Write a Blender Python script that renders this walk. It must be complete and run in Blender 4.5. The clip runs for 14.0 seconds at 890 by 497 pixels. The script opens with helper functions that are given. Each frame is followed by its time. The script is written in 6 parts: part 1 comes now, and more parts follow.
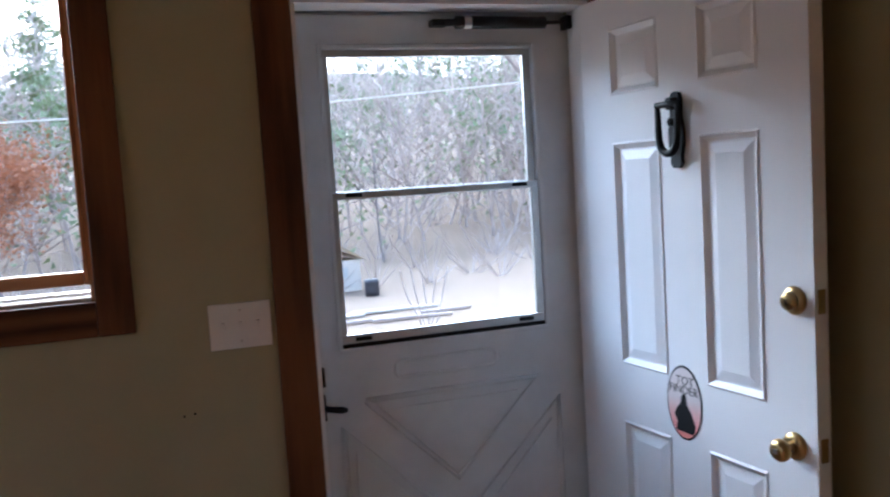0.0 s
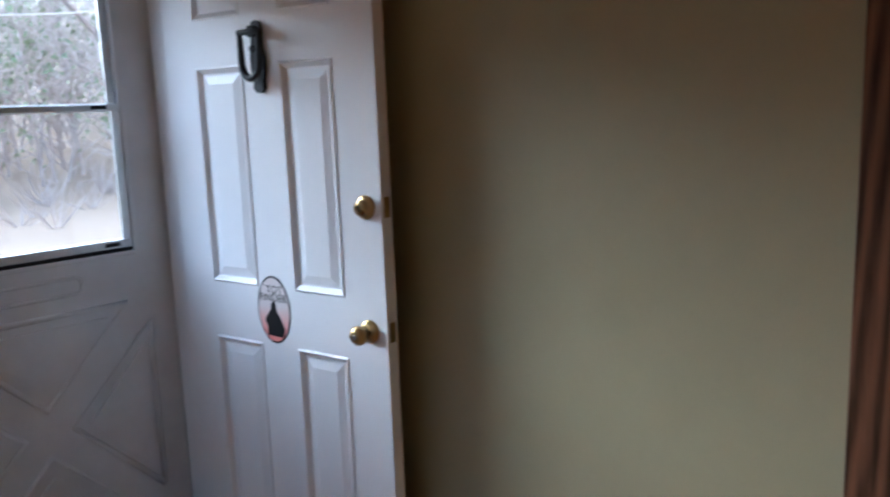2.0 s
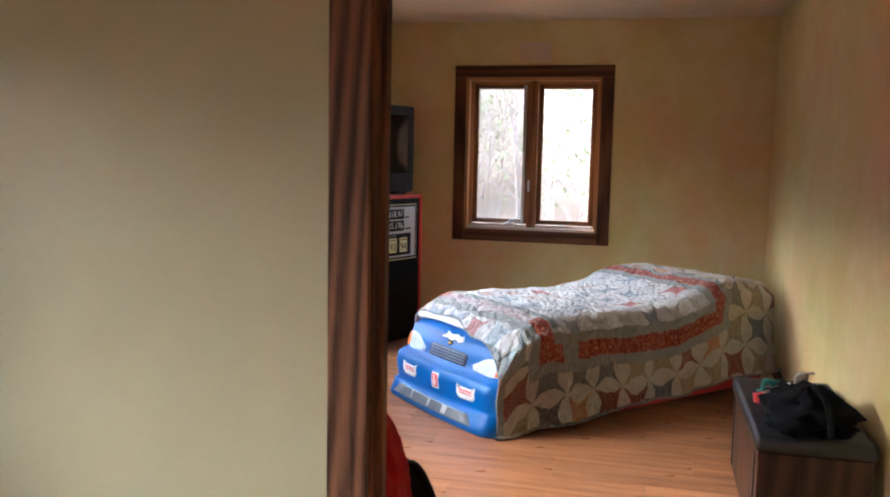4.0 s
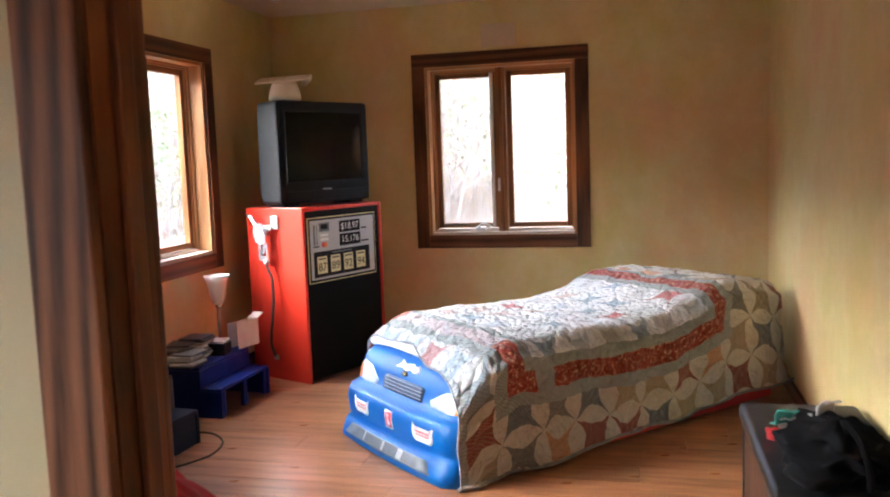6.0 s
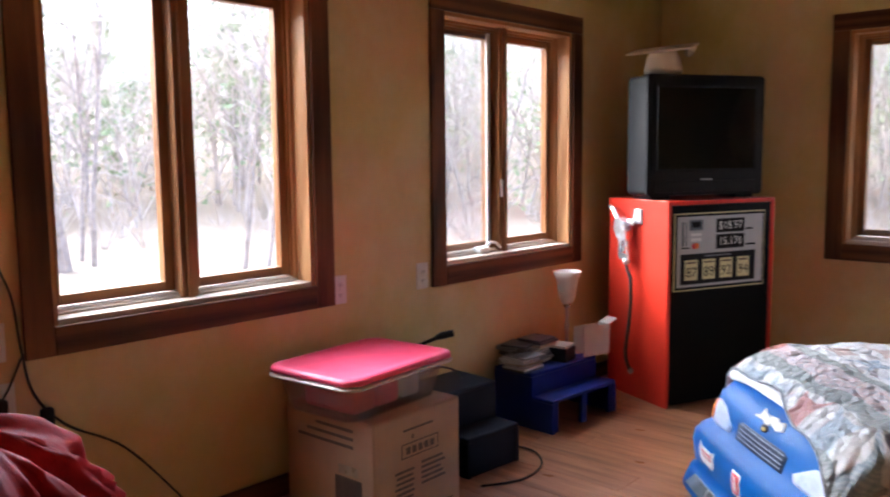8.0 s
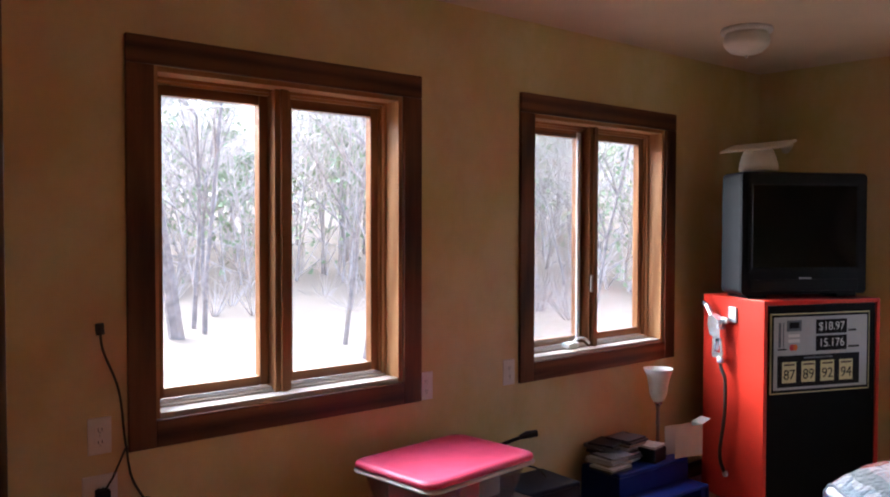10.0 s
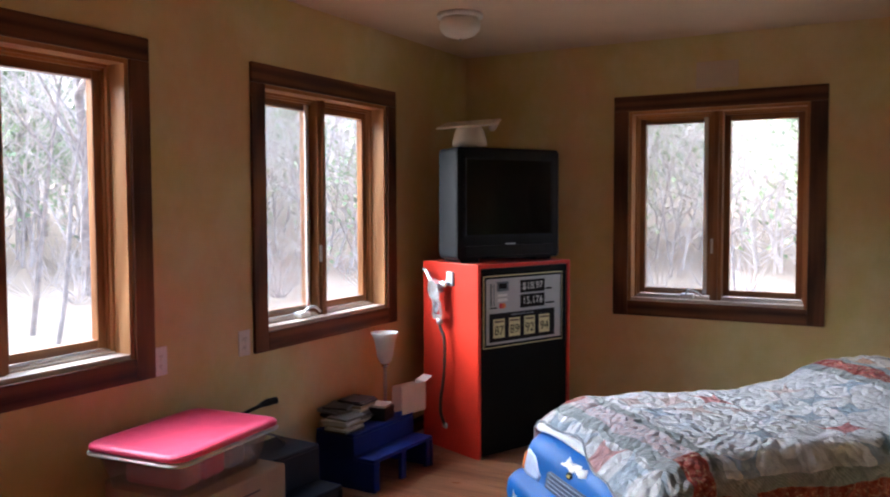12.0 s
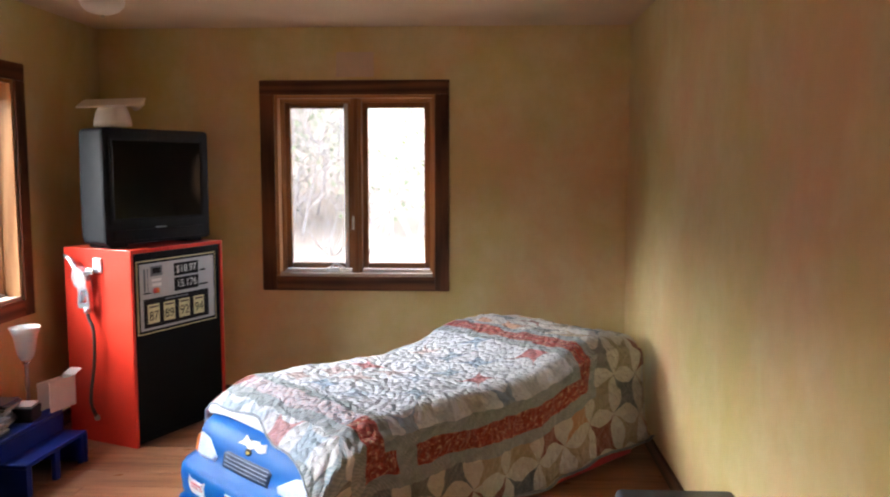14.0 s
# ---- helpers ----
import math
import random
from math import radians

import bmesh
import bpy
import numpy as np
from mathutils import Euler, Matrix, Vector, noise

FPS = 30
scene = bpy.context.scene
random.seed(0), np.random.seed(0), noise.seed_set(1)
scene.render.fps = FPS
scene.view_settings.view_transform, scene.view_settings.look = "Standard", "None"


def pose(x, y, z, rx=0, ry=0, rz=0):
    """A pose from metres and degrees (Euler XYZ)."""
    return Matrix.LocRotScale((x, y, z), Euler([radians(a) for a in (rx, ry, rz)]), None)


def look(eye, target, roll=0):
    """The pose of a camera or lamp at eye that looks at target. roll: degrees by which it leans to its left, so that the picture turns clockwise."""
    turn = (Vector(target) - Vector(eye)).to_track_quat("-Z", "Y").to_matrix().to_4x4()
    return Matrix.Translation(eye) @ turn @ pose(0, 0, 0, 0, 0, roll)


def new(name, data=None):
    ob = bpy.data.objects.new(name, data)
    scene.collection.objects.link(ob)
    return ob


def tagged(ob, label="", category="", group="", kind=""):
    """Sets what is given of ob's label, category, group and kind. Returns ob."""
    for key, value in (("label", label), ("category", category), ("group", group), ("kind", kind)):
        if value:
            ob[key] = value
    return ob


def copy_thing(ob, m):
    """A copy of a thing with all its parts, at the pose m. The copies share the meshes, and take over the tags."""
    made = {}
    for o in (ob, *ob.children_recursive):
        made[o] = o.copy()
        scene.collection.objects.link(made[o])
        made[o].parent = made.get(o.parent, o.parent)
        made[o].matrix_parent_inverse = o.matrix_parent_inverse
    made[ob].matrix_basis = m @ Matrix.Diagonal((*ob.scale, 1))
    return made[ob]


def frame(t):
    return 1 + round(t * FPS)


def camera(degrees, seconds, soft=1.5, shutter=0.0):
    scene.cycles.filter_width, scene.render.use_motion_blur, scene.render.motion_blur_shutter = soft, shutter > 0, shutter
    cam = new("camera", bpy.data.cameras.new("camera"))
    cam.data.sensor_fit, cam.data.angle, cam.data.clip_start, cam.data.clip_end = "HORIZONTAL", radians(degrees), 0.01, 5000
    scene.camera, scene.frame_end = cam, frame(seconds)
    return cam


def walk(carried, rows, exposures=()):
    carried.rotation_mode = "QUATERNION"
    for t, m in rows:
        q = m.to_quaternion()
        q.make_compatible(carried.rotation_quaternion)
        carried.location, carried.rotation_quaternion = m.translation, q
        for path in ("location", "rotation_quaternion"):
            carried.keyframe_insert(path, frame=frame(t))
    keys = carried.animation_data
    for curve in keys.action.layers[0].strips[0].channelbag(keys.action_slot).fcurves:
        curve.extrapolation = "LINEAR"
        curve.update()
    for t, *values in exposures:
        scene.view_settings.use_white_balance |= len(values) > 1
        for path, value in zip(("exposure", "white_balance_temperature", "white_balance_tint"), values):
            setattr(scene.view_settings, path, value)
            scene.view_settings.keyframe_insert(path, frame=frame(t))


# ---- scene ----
cam = camera(56.3, 14.0, soft=2.0, shutter=0.3)
PATH = [
    (0, (0.592, 0.416, 1.536), (1.226, 2.305, 1.364), -3.5),
    (0.5, (0.541, 0.335, 1.504), (1.328, 2.163, 1.304), -1.1),
    (1, (0.509, 0.262, 1.442), (1.343, 2.052, 1.127), -3.1),
    (1.5, (0.472, 0.265, 1.447), (1.641, 1.854, 1.116), -2.5),
    (2, (0.441, 0.307, 1.467), (1.901, 1.631, 1.127), -2.1),
    (2.5, (0.441, 0.295, 1.468), (2.086, 1.395, 1.175), -1.6),
    (3, (0.466, 0.259, 1.471), (2.263, 1.101, 1.223), -1.1),
    (3.5, (0.524, 0.213, 1.408), (2.443, 0.729, 1.189), 2.6),
    (5.8, (1.204, 0.085, 1.346), (3.142, 0.531, 1.126), -1.0),
    (6, (1.315, 0.094, 1.348), (3.248, 0.563, 1.135), -2.0),
    (6.5, (1.546, 0.075, 1.353), (3.429, 0.713, 1.137), -1.9),
    (7, (1.783, 0.019, 1.341), (3.529, 0.968, 1.117), -0.1),
    (7.5, (1.949, 0.078, 1.321), (3.57, 1.224, 1.078), -0.6),
    (8, (2.089, 0.1, 1.333), (3.557, 1.44, 1.109), -0.6),
    (8.2, (2.145, 0.117, 1.322), (3.543, 1.532, 1.107), -0.2),
    (10.3, (2.086, 0.002, 1.497), (3.389, 1.519, 1.45), -0.0),
    (10.5, (2.089, 0.042, 1.51), (3.46, 1.497, 1.449), 0.2),
    (11, (2.071, 0.082, 1.478), (3.611, 1.356, 1.407), -0.5),
    (11.5, (2.022, 0.074, 1.454), (3.677, 1.192, 1.364), 0.6),
    (12, (1.926, 0.065, 1.422), (3.672, 1.033, 1.314), -0.2),
    (12.5, (1.887, 0.118, 1.433), (3.72, 0.904, 1.281), 1.1),
    (13, (1.836, 0.189, 1.46), (3.769, 0.666, 1.268), -0.3),
    (13.5, (1.763, 0.216, 1.5), (3.732, 0.486, 1.28), 0.0),
    (14, (1.67, 0.214, 1.534), (3.658, 0.313, 1.336), -0.0),
]
walk(cam, [(t, look(eye, target, roll)) for t, eye, target, roll in PATH],
     [(0.0, 2.7, 4900, 6), (1.5, 2.75, 4900, 4), (2.5, 2.65, 4950, 4), (3.5, 3.4, 5350, 6), (5.8, 4.2, 5700, 8), (7.0, 4.12, 5650, 10), (8.2, 3.55, 5550, 11),
      (10.3, 3.3, 5250, 10), (12.0, 3.35, 5350, 9), (14.0, 3.95, 5650, 7)])

# ---- world and sun: a bright overcast day ----
world = bpy.data.worlds.new("overcast_sky")
scene.world = world
world.use_nodes = True
wn = world.node_tree
wn.nodes.clear()
sky = wn.nodes.new("ShaderNodeTexSky")
sky.sky_type, sky.sun_disc = "NISHITA", False
sky.sun_elevation, sky.sun_rotation = radians(30), radians(352)
sky.air_density, sky.dust_density, sky.ozone_density = 1.0, 4.0, 0.6
milk = wn.nodes.new("ShaderNodeHueSaturation")
milk.inputs["Saturation"].default_value = 0.68
wbg = wn.nodes.new("ShaderNodeBackground")
wbg.inputs["Strength"].default_value = 0.15
wout = wn.nodes.new("ShaderNodeOutputWorld")
wn.links.new(sky.outputs[0], milk.inputs["Color"])
wn.links.new(milk.outputs[0], wbg.inputs["Color"])
wn.links.new(wbg.outputs[0], wout.inputs[0])
sun = new("sun", bpy.data.lights.new("sun", "SUN"))
sun.data.energy, sun.data.angle, sun.data.color = 1.5, radians(95), (0.93, 0.96, 1.0)
sun.matrix_world = look((-6, 43, 25), (0, 0, 0))

# ---- the plan ----
W = 2.72      # inner face of the window wall (y)
WT = 0.18     # its thickness
F = 7.02      # inner face of the far wall (x)
S = -0.68     # inner face of the bedroom's south wall (y)
P0, P1 = 2.130, 2.225   # partition between entry and bedroom (x)
CEIL = 2.41
JY = 0.685     # face of the doorway's jamb (y)
JS = -0.42    # the other jamb
HEAD = 2.05
EW, ES = -2.6, -2.9   # the entry's west and south walls


# ---- node helpers ----
def material(name, rough=0.6, metal=0.0):
    m = bpy.data.materials.new(name)
    m.use_nodes = True
    nt = m.node_tree
    b = nt.nodes["Principled BSDF"]
    b.inputs["Roughness"].default_value = rough
    b.inputs["Metallic"].default_value = metal
    return m, nt, b


def math_node(nt, op, a, b=None, c=None):
    n = nt.nodes.new("ShaderNodeMath")
    n.operation = op
    for i, v in enumerate((a, b, c)):
        if v is None:
            continue
        if isinstance(v, (int, float)):
            n.inputs[i].default_value = v
        else:
            nt.links.new(v, n.inputs[i])
    return n.outputs[0]


def mix_node(nt, fac, a, b, mode="MIX"):
    n = nt.nodes.new("ShaderNodeMix")
    n.data_type, n.blend_type = "RGBA", mode
    for sock, v in ((n.inputs[0], fac), (n.inputs[6], a), (n.inputs[7], b)):
        if isinstance(v, (int, float)):
            sock.default_value = v
        elif isinstance(v, tuple):
            sock.default_value = (*v, 1)
        else:
            nt.links.new(v, sock)
    return n.outputs[2]


def coords(nt, scale=(1, 1, 1), kind="Object", turn=(0, 0, 0)):
    tc = nt.nodes.new("ShaderNodeTexCoord")
    mp = nt.nodes.new("ShaderNodeMapping")
    mp.inputs["Scale"].default_value = scale
    mp.inputs["Rotation"].default_value = turn
    nt.links.new(tc.outputs[kind], mp.inputs[0])
    return mp.outputs[0]


def noise_node(nt, vec, scale, detail=4.0, rough=0.55, out=0):
    n = nt.nodes.new("ShaderNodeTexNoise")
    n.inputs["Scale"].default_value = scale
    n.inputs["Detail"].default_value = detail
    n.inputs["Roughness"].default_value = rough
    nt.links.new(vec, n.inputs["Vector"])
    return n.outputs[out]


def ramp(nt, fac, *stops):
    n = nt.nodes.new("ShaderNodeValToRGB")
    while len(n.color_ramp.elements) < len(stops):
        n.color_ramp.elements.new(0.5)
    for e, (p, c) in zip(n.color_ramp.elements, stops):
        e.position = p
        e.color = (*c, 1) if isinstance(c, tuple) else (c, c, c, 1)
    nt.links.new(fac, n.inputs[0])
    return n.outputs[0]


def bump(nt, b, height, strength=0.2, dist=0.01):
    n = nt.nodes.new("ShaderNodeBump")
    n.inputs["Strength"].default_value = strength
    n.inputs["Distance"].default_value = dist
    nt.links.new(height, n.inputs["Height"])
    nt.links.new(n.outputs[0], b.inputs["Normal"])


def plain(name, col, rough=0.5, metal=0.0, vary=0.12, scale=14.0, bumpy=0.05, spec=None):
    """Paint, plastic, metal or cloth with slight blotches and grain."""
    m, nt, b = material(name, rough, metal)
    v = coords(nt)
    n = noise_node(nt, v, scale, 6)
    lo = tuple(c * (1 - vary) for c in col)
    hi = tuple(min(1, c * (1 + vary)) for c in col)
    nt.links.new(ramp(nt, n, (0.3, lo), (0.7, hi)), b.inputs["Base Color"])
    r = noise_node(nt, v, scale * 0.4, 3)
    nt.links.new(math_node(nt, "MULTIPLY_ADD", r, 0.25, rough - 0.12), b.inputs["Roughness"])
    if bumpy:
        bump(nt, b, noise_node(nt, v, scale * 12, 3), bumpy, 0.002)
    if spec is not None:
        b.inputs["Specular IOR Level"].default_value = spec
    return m


def wood(name, dark, light, rough=0.4, along="Z", fine=1.0, coat=0.0):
    """Stained boards: long streaks along one axis, with rings and pores."""
    m, nt, b = material(name, rough)
    sc = {"X": (1.2, 16, 16), "Y": (16, 1.2, 16), "Z": (16, 16, 1.2)}[along]
    v = coords(nt, tuple(s * fine for s in sc))
    info = nt.nodes.new("ShaderNodeObjectInfo")
    shift = nt.nodes.new("ShaderNodeVectorMath")
    shift.operation = "MULTIPLY_ADD"
    nt.links.new(info.outputs["Random"], shift.inputs[0])
    shift.inputs[1].default_value = (37, 53, 71)
    nt.links.new(v, shift.inputs[2])
    v = shift.outputs[0]
    streak = noise_node(nt, v, 2.0, 6, 0.65)
    w = nt.nodes.new("ShaderNodeTexWave")
    w.wave_type = "RINGS"
    w.inputs["Scale"].default_value = 0.35
    w.inputs["Distortion"].default_value = 5.0
    w.inputs["Detail"].default_value = 3.0
    nt.links.new(v, w.inputs["Vector"])
    f = math_node(nt, "ADD", math_node(nt, "MULTIPLY", streak, 0.65), math_node(nt, "MULTIPLY", w.outputs["Fac"], 0.35))
    nt.links.new(ramp(nt, f, (0.25, dark), (0.75, light)), b.inputs["Base Color"])
    nt.links.new(math_node(nt, "MULTIPLY_ADD", streak, 0.3, rough - 0.15), b.inputs["Roughness"])
    bump(nt, b, f, 0.15, 0.002)
    b.inputs["Coat Weight"].default_value = coat
    b.inputs["Specular IOR Level"].default_value = 0.2
    return m


def wall_paint(name, a, b2, c, cloud=1.0):
    """Rag-rolled wall paint: large clouds of three tints, smears and orange-peel."""
    m, nt, b = material(name, 0.7)
    v = coords(nt)
    big = noise_node(nt, v, 1.15, 5, 0.62)
    mid = noise_node(nt, coords(nt, (1, 1, 0.8), turn=(0.4, 0.2, 0.7)), 2.6, 6, 0.65)
    fine = noise_node(nt, v, 9.0, 5, 0.6)
    col = mix_node(nt, ramp(nt, big, (0.40, 0.0), (0.60, 1.0)), a, b2)
    col = mix_node(nt, math_node(nt, "MULTIPLY", ramp(nt, mid, (0.42, 0.0), (0.66, 1.0)), 0.75 * cloud), col, c)
    col = mix_node(nt, math_node(nt, "MULTIPLY", ramp(nt, fine, (0.45, 0.0), (0.75, 1.0)), 0.18 * cloud), col, tuple(k * 0.72 for k in a))
    nt.links.new(col, b.inputs["Base Color"])
    nt.links.new(math_node(nt, "MULTIPLY_ADD", mid, 0.2, 0.48), b.inputs["Roughness"])
    bump(nt, b, noise_node(nt, v, 160, 3), 0.12, 0.002)
    return m


# ---- materials ----
M_WALL = wall_paint("bedroom_wall_paint", (0.56, 0.46, 0.165), (0.63, 0.395, 0.20), (0.65, 0.565, 0.30))
M_ENTRY = wall_paint("entry_wall_paint", (0.36, 0.33, 0.195), (0.34, 0.31, 0.18), (0.39, 0.355, 0.22), 0.5)
M_CEIL = plain("ceiling_paint", (0.62, 0.49, 0.34), 0.85, vary=0.06, scale=2.0, bumpy=0.2)
M_TRIM = wood("walnut_stained_trim", (0.042, 0.016, 0.007), (0.175, 0.069, 0.028), 0.42)
M_TRIM_H = wood("walnut_stained_trim_level", (0.042, 0.016, 0.007), (0.175, 0.069, 0.028), 0.42, along="X")
M_CASING = wood("brown_doorway_casing", (0.032, 0.013, 0.006), (0.200, 0.092, 0.047), 0.5, fine=2.2)
M_JAMBW = wood("brown_door_jamb", (0.055, 0.019, 0.007), (0.185, 0.072, 0.027), 0.42, fine=1.6)
M_PINE = wood("honey_pine", (0.33, 0.14, 0.050), (0.54, 0.28, 0.115), 0.35)
# Pine sashes and mullions darkened: their backlit shade is put into the colour.
M_PINE_BACKLIT = wood("backlit_pine_sash", (0.17, 0.068, 0.025), (0.33, 0.150, 0.058), 0.35)
M_PINE_BACKLIT_H = wood("backlit_pine_sash_level", (0.17, 0.068, 0.025), (0.33, 0.150, 0.058), 0.35, along="X")
M_PINE_H = wood("honey_pine_level", (0.33, 0.14, 0.050), (0.54, 0.28, 0.115), 0.35, along="X")
# Paler than the pine: daylight caught by the sill is put into the colour.
M_SILL = wood("pale_daylit_sill", (0.46, 0.36, 0.27), (0.70, 0.60, 0.50), 0.35, along="X")
M_WHITE = plain("white_door_enamel", (0.83, 0.85, 0.88), 0.38, vary=0.03, scale=3, bumpy=0.03)
M_STORM = plain("scuffed_white_enamel", (0.62, 0.66, 0.68), 0.42, vary=0.10, scale=5, bumpy=0.03)
M_ALU = plain("dull_aluminium", (0.55, 0.57, 0.58), 0.4, 0.8, vary=0.1)
M_BLACK = plain("black_metal", (0.008, 0.008, 0.009), 0.45, 0.2, spec=0.3)
M_BLACKP = plain("black_plastic", (0.004, 0.004, 0.005), 0.4, spec=0.25)
M_BRASS = plain("worn_brass", (0.40, 0.29, 0.13), 0.3, 1.0)
M_WPLAST = plain("white_plastic", (0.72, 0.70, 0.66), 0.4, vary=0.04)
M_RED = plain("red_gloss_paint", (0.62, 0.035, 0.015), 0.32, vary=0.06, scale=3, bumpy=0.02)
M_PUMPBLK = plain("black_satin_panel", (0.003, 0.003, 0.003), 0.5, vary=0.1, spec=0.12)
M_SILVER = plain("silver_panel", (0.50, 0.52, 0.52), 0.4, 0.2, vary=0.05)
M_CREAM = plain("cream_label", (0.72, 0.68, 0.35), 0.5, vary=0.05)
M_DIGIT = plain("pale_digits", (0.75, 0.75, 0.70), 0.5, vary=0.02)
M_INK = plain("dark_ink", (0.014, 0.014, 0.015), 0.7, vary=0.1, spec=0.15)
M_GREYINK = plain("faded_ink", (0.115, 0.085, 0.06), 0.7, vary=0.2)
M_TVSCREEN = plain("dark_tube_glass", (0.003, 0.003, 0.004), 0.10, vary=0.05, bumpy=0, spec=0.35)
M_TVSHELL = plain("charcoal_tv_plastic", (0.006, 0.0065, 0.008), 0.5, vary=0.08, bumpy=0.08, spec=0.2)
M_BLUE = plain("blue_moulded_plastic", (0.003, 0.098, 0.36), 0.42, vary=0.07, scale=6, bumpy=0.06, spec=0.25)
M_STOOLBLUE = plain("deep_blue_plastic", (0.005, 0.018, 0.155), 0.5, vary=0.08, bumpy=0.06, spec=0.2)
M_NAVY = plain("navy_plastic", (0.005, 0.009, 0.022), 0.5, vary=0.1, bumpy=0.06, spec=0.2)
M_LENS = plain("pale_lens_decal", (0.48, 0.55, 0.74), 0.3, vary=0.15, scale=30)
M_ORANGE = plain("orange_decal", (0.80, 0.22, 0.04), 0.35, vary=0.05)
M_DGREY = plain("grey_decal", (0.13, 0.15, 0.17), 0.4, vary=0.25, scale=20)
M_DECALW = plain("white_decal", (0.80, 0.80, 0.78), 0.4, vary=0.03)
M_DECALR = plain("red_decal", (0.62, 0.05, 0.06), 0.4, vary=0.05)
M_GRILLE = plain("slate_grille", (0.020, 0.035, 0.075), 0.4, vary=0.2)
M_SLAT = plain("grille_slat", (0.16, 0.20, 0.28), 0.4, vary=0.1)
M_GOLD = plain("gold_decal", (0.45, 0.33, 0.08), 0.4, vary=0.05)
M_PINKLID = plain("pink_lid_plastic", (0.85, 0.075, 0.16), 0.46, vary=0.05, bumpy=0.03)
M_CARD = plain("cardboard", (0.42, 0.28, 0.17), 0.8, vary=0.08, scale=8, bumpy=0.15)
M_PAPER = plain("white_card", (0.62, 0.58, 0.52), 0.7, vary=0.05)
M_REDBAG = plain("red_nylon", (0.42, 0.010, 0.014), 0.62, vary=0.15, scale=20, bumpy=0.1, spec=0.2)
M_BLKBAG = plain("black_fabric", (0.004, 0.004, 0.005), 0.9, vary=0.3, scale=25, bumpy=0.3, spec=0.1)
M_TEAL = plain("teal_fabric", (0.05, 0.33, 0.29), 0.7, vary=0.2)
M_TRUNK = plain("black_vinyl", (0.012, 0.012, 0.013), 0.4, vary=0.2, scale=20, bumpy=0.15)
M_TRUNKSIDE = wood("dark_chest_side", (0.012, 0.006, 0.004), (0.070, 0.030, 0.016), 0.45)
M_SATIN = plain("satin_nickel", (0.48, 0.46, 0.42), 0.3, 1.0)
M_HAT = plain("off_white_felt", (0.66, 0.58, 0.47), 0.8, vary=0.06)
M_SHEET = plain("white_sheet", (0.72, 0.72, 0.74), 0.8, vary=0.05)
M_CORD = plain("black_cord", (0.015, 0.012, 0.010), 0.5)
M_BULBGLASS = plain("frosted_glass", (0.66, 0.62, 0.54), 0.3, vary=0.04)
M_CDS = [plain("cd_case_" + n, c, 0.3, vary=0.2) for n, c in
         (("grey", (0.20, 0.19, 0.18)), ("pale", (0.48, 0.46, 0.42)), ("dark", (0.04, 0.04, 0.05)), ("tan", (0.33, 0.26, 0.17)))]

mg, nt, b = material("window_glass", 0.0)
nt.nodes.remove(b)
tr = nt.nodes.new("ShaderNodeBsdfTransparent")
tr.inputs[0].default_value = (0.97, 0.98, 0.98, 1)
gl = nt.nodes.new("ShaderNodeBsdfGlossy")
gl.inputs["Roughness"].default_value = 0.02
fr = nt.nodes.new("ShaderNodeLayerWeight")
fr.inputs[0].default_value = 0.5
mx = nt.nodes.new("ShaderNodeMixShader")
nt.links.new(math_node(nt, "MULTIPLY_ADD", math_node(nt, "POWER", fr.outputs["Facing"], 4.0), 0.5, 0.03), mx.inputs[0])
nt.links.new(tr.outputs[0], mx.inputs[1])
nt.links.new(gl.outputs[0], mx.inputs[2])
nt.links.new(mx.outputs[0], nt.nodes["Material Output"].inputs[0])
M_GLASS = mg

ms, nt, b = material("insect_screen", 0.8)
tr = nt.nodes.new("ShaderNodeBsdfTransparent")
b.inputs["Base Color"].default_value = (0.35, 0.35, 0.36, 1)
mx = nt.nodes.new("ShaderNodeMixShader")
mx.inputs[0].default_value = 0.22
nt.links.new(tr.outputs[0], mx.inputs[1])
nt.links.new(b.outputs[0], mx.inputs[2])
nt.links.new(mx.outputs[0], nt.nodes["Material Output"].inputs[0])
M_SCREEN = ms

mc, nt, b = material("cloudy_clear_plastic", 0.25)
tr = nt.nodes.new("ShaderNodeBsdfTransparent")
tr.inputs[0].default_value = (0.93, 0.90, 0.90, 1)
b.inputs["Base Color"].default_value = (0.75, 0.70, 0.70, 1)
mx = nt.nodes.new("ShaderNodeMixShader")
mx.inputs[0].default_value = 0.17
nt.links.new(tr.outputs[0], mx.inputs[1])
nt.links.new(b.outputs[0], mx.inputs[2])
nt.links.new(mx.outputs[0], nt.nodes["Material Output"].inputs[0])
M_CLEAR = mc


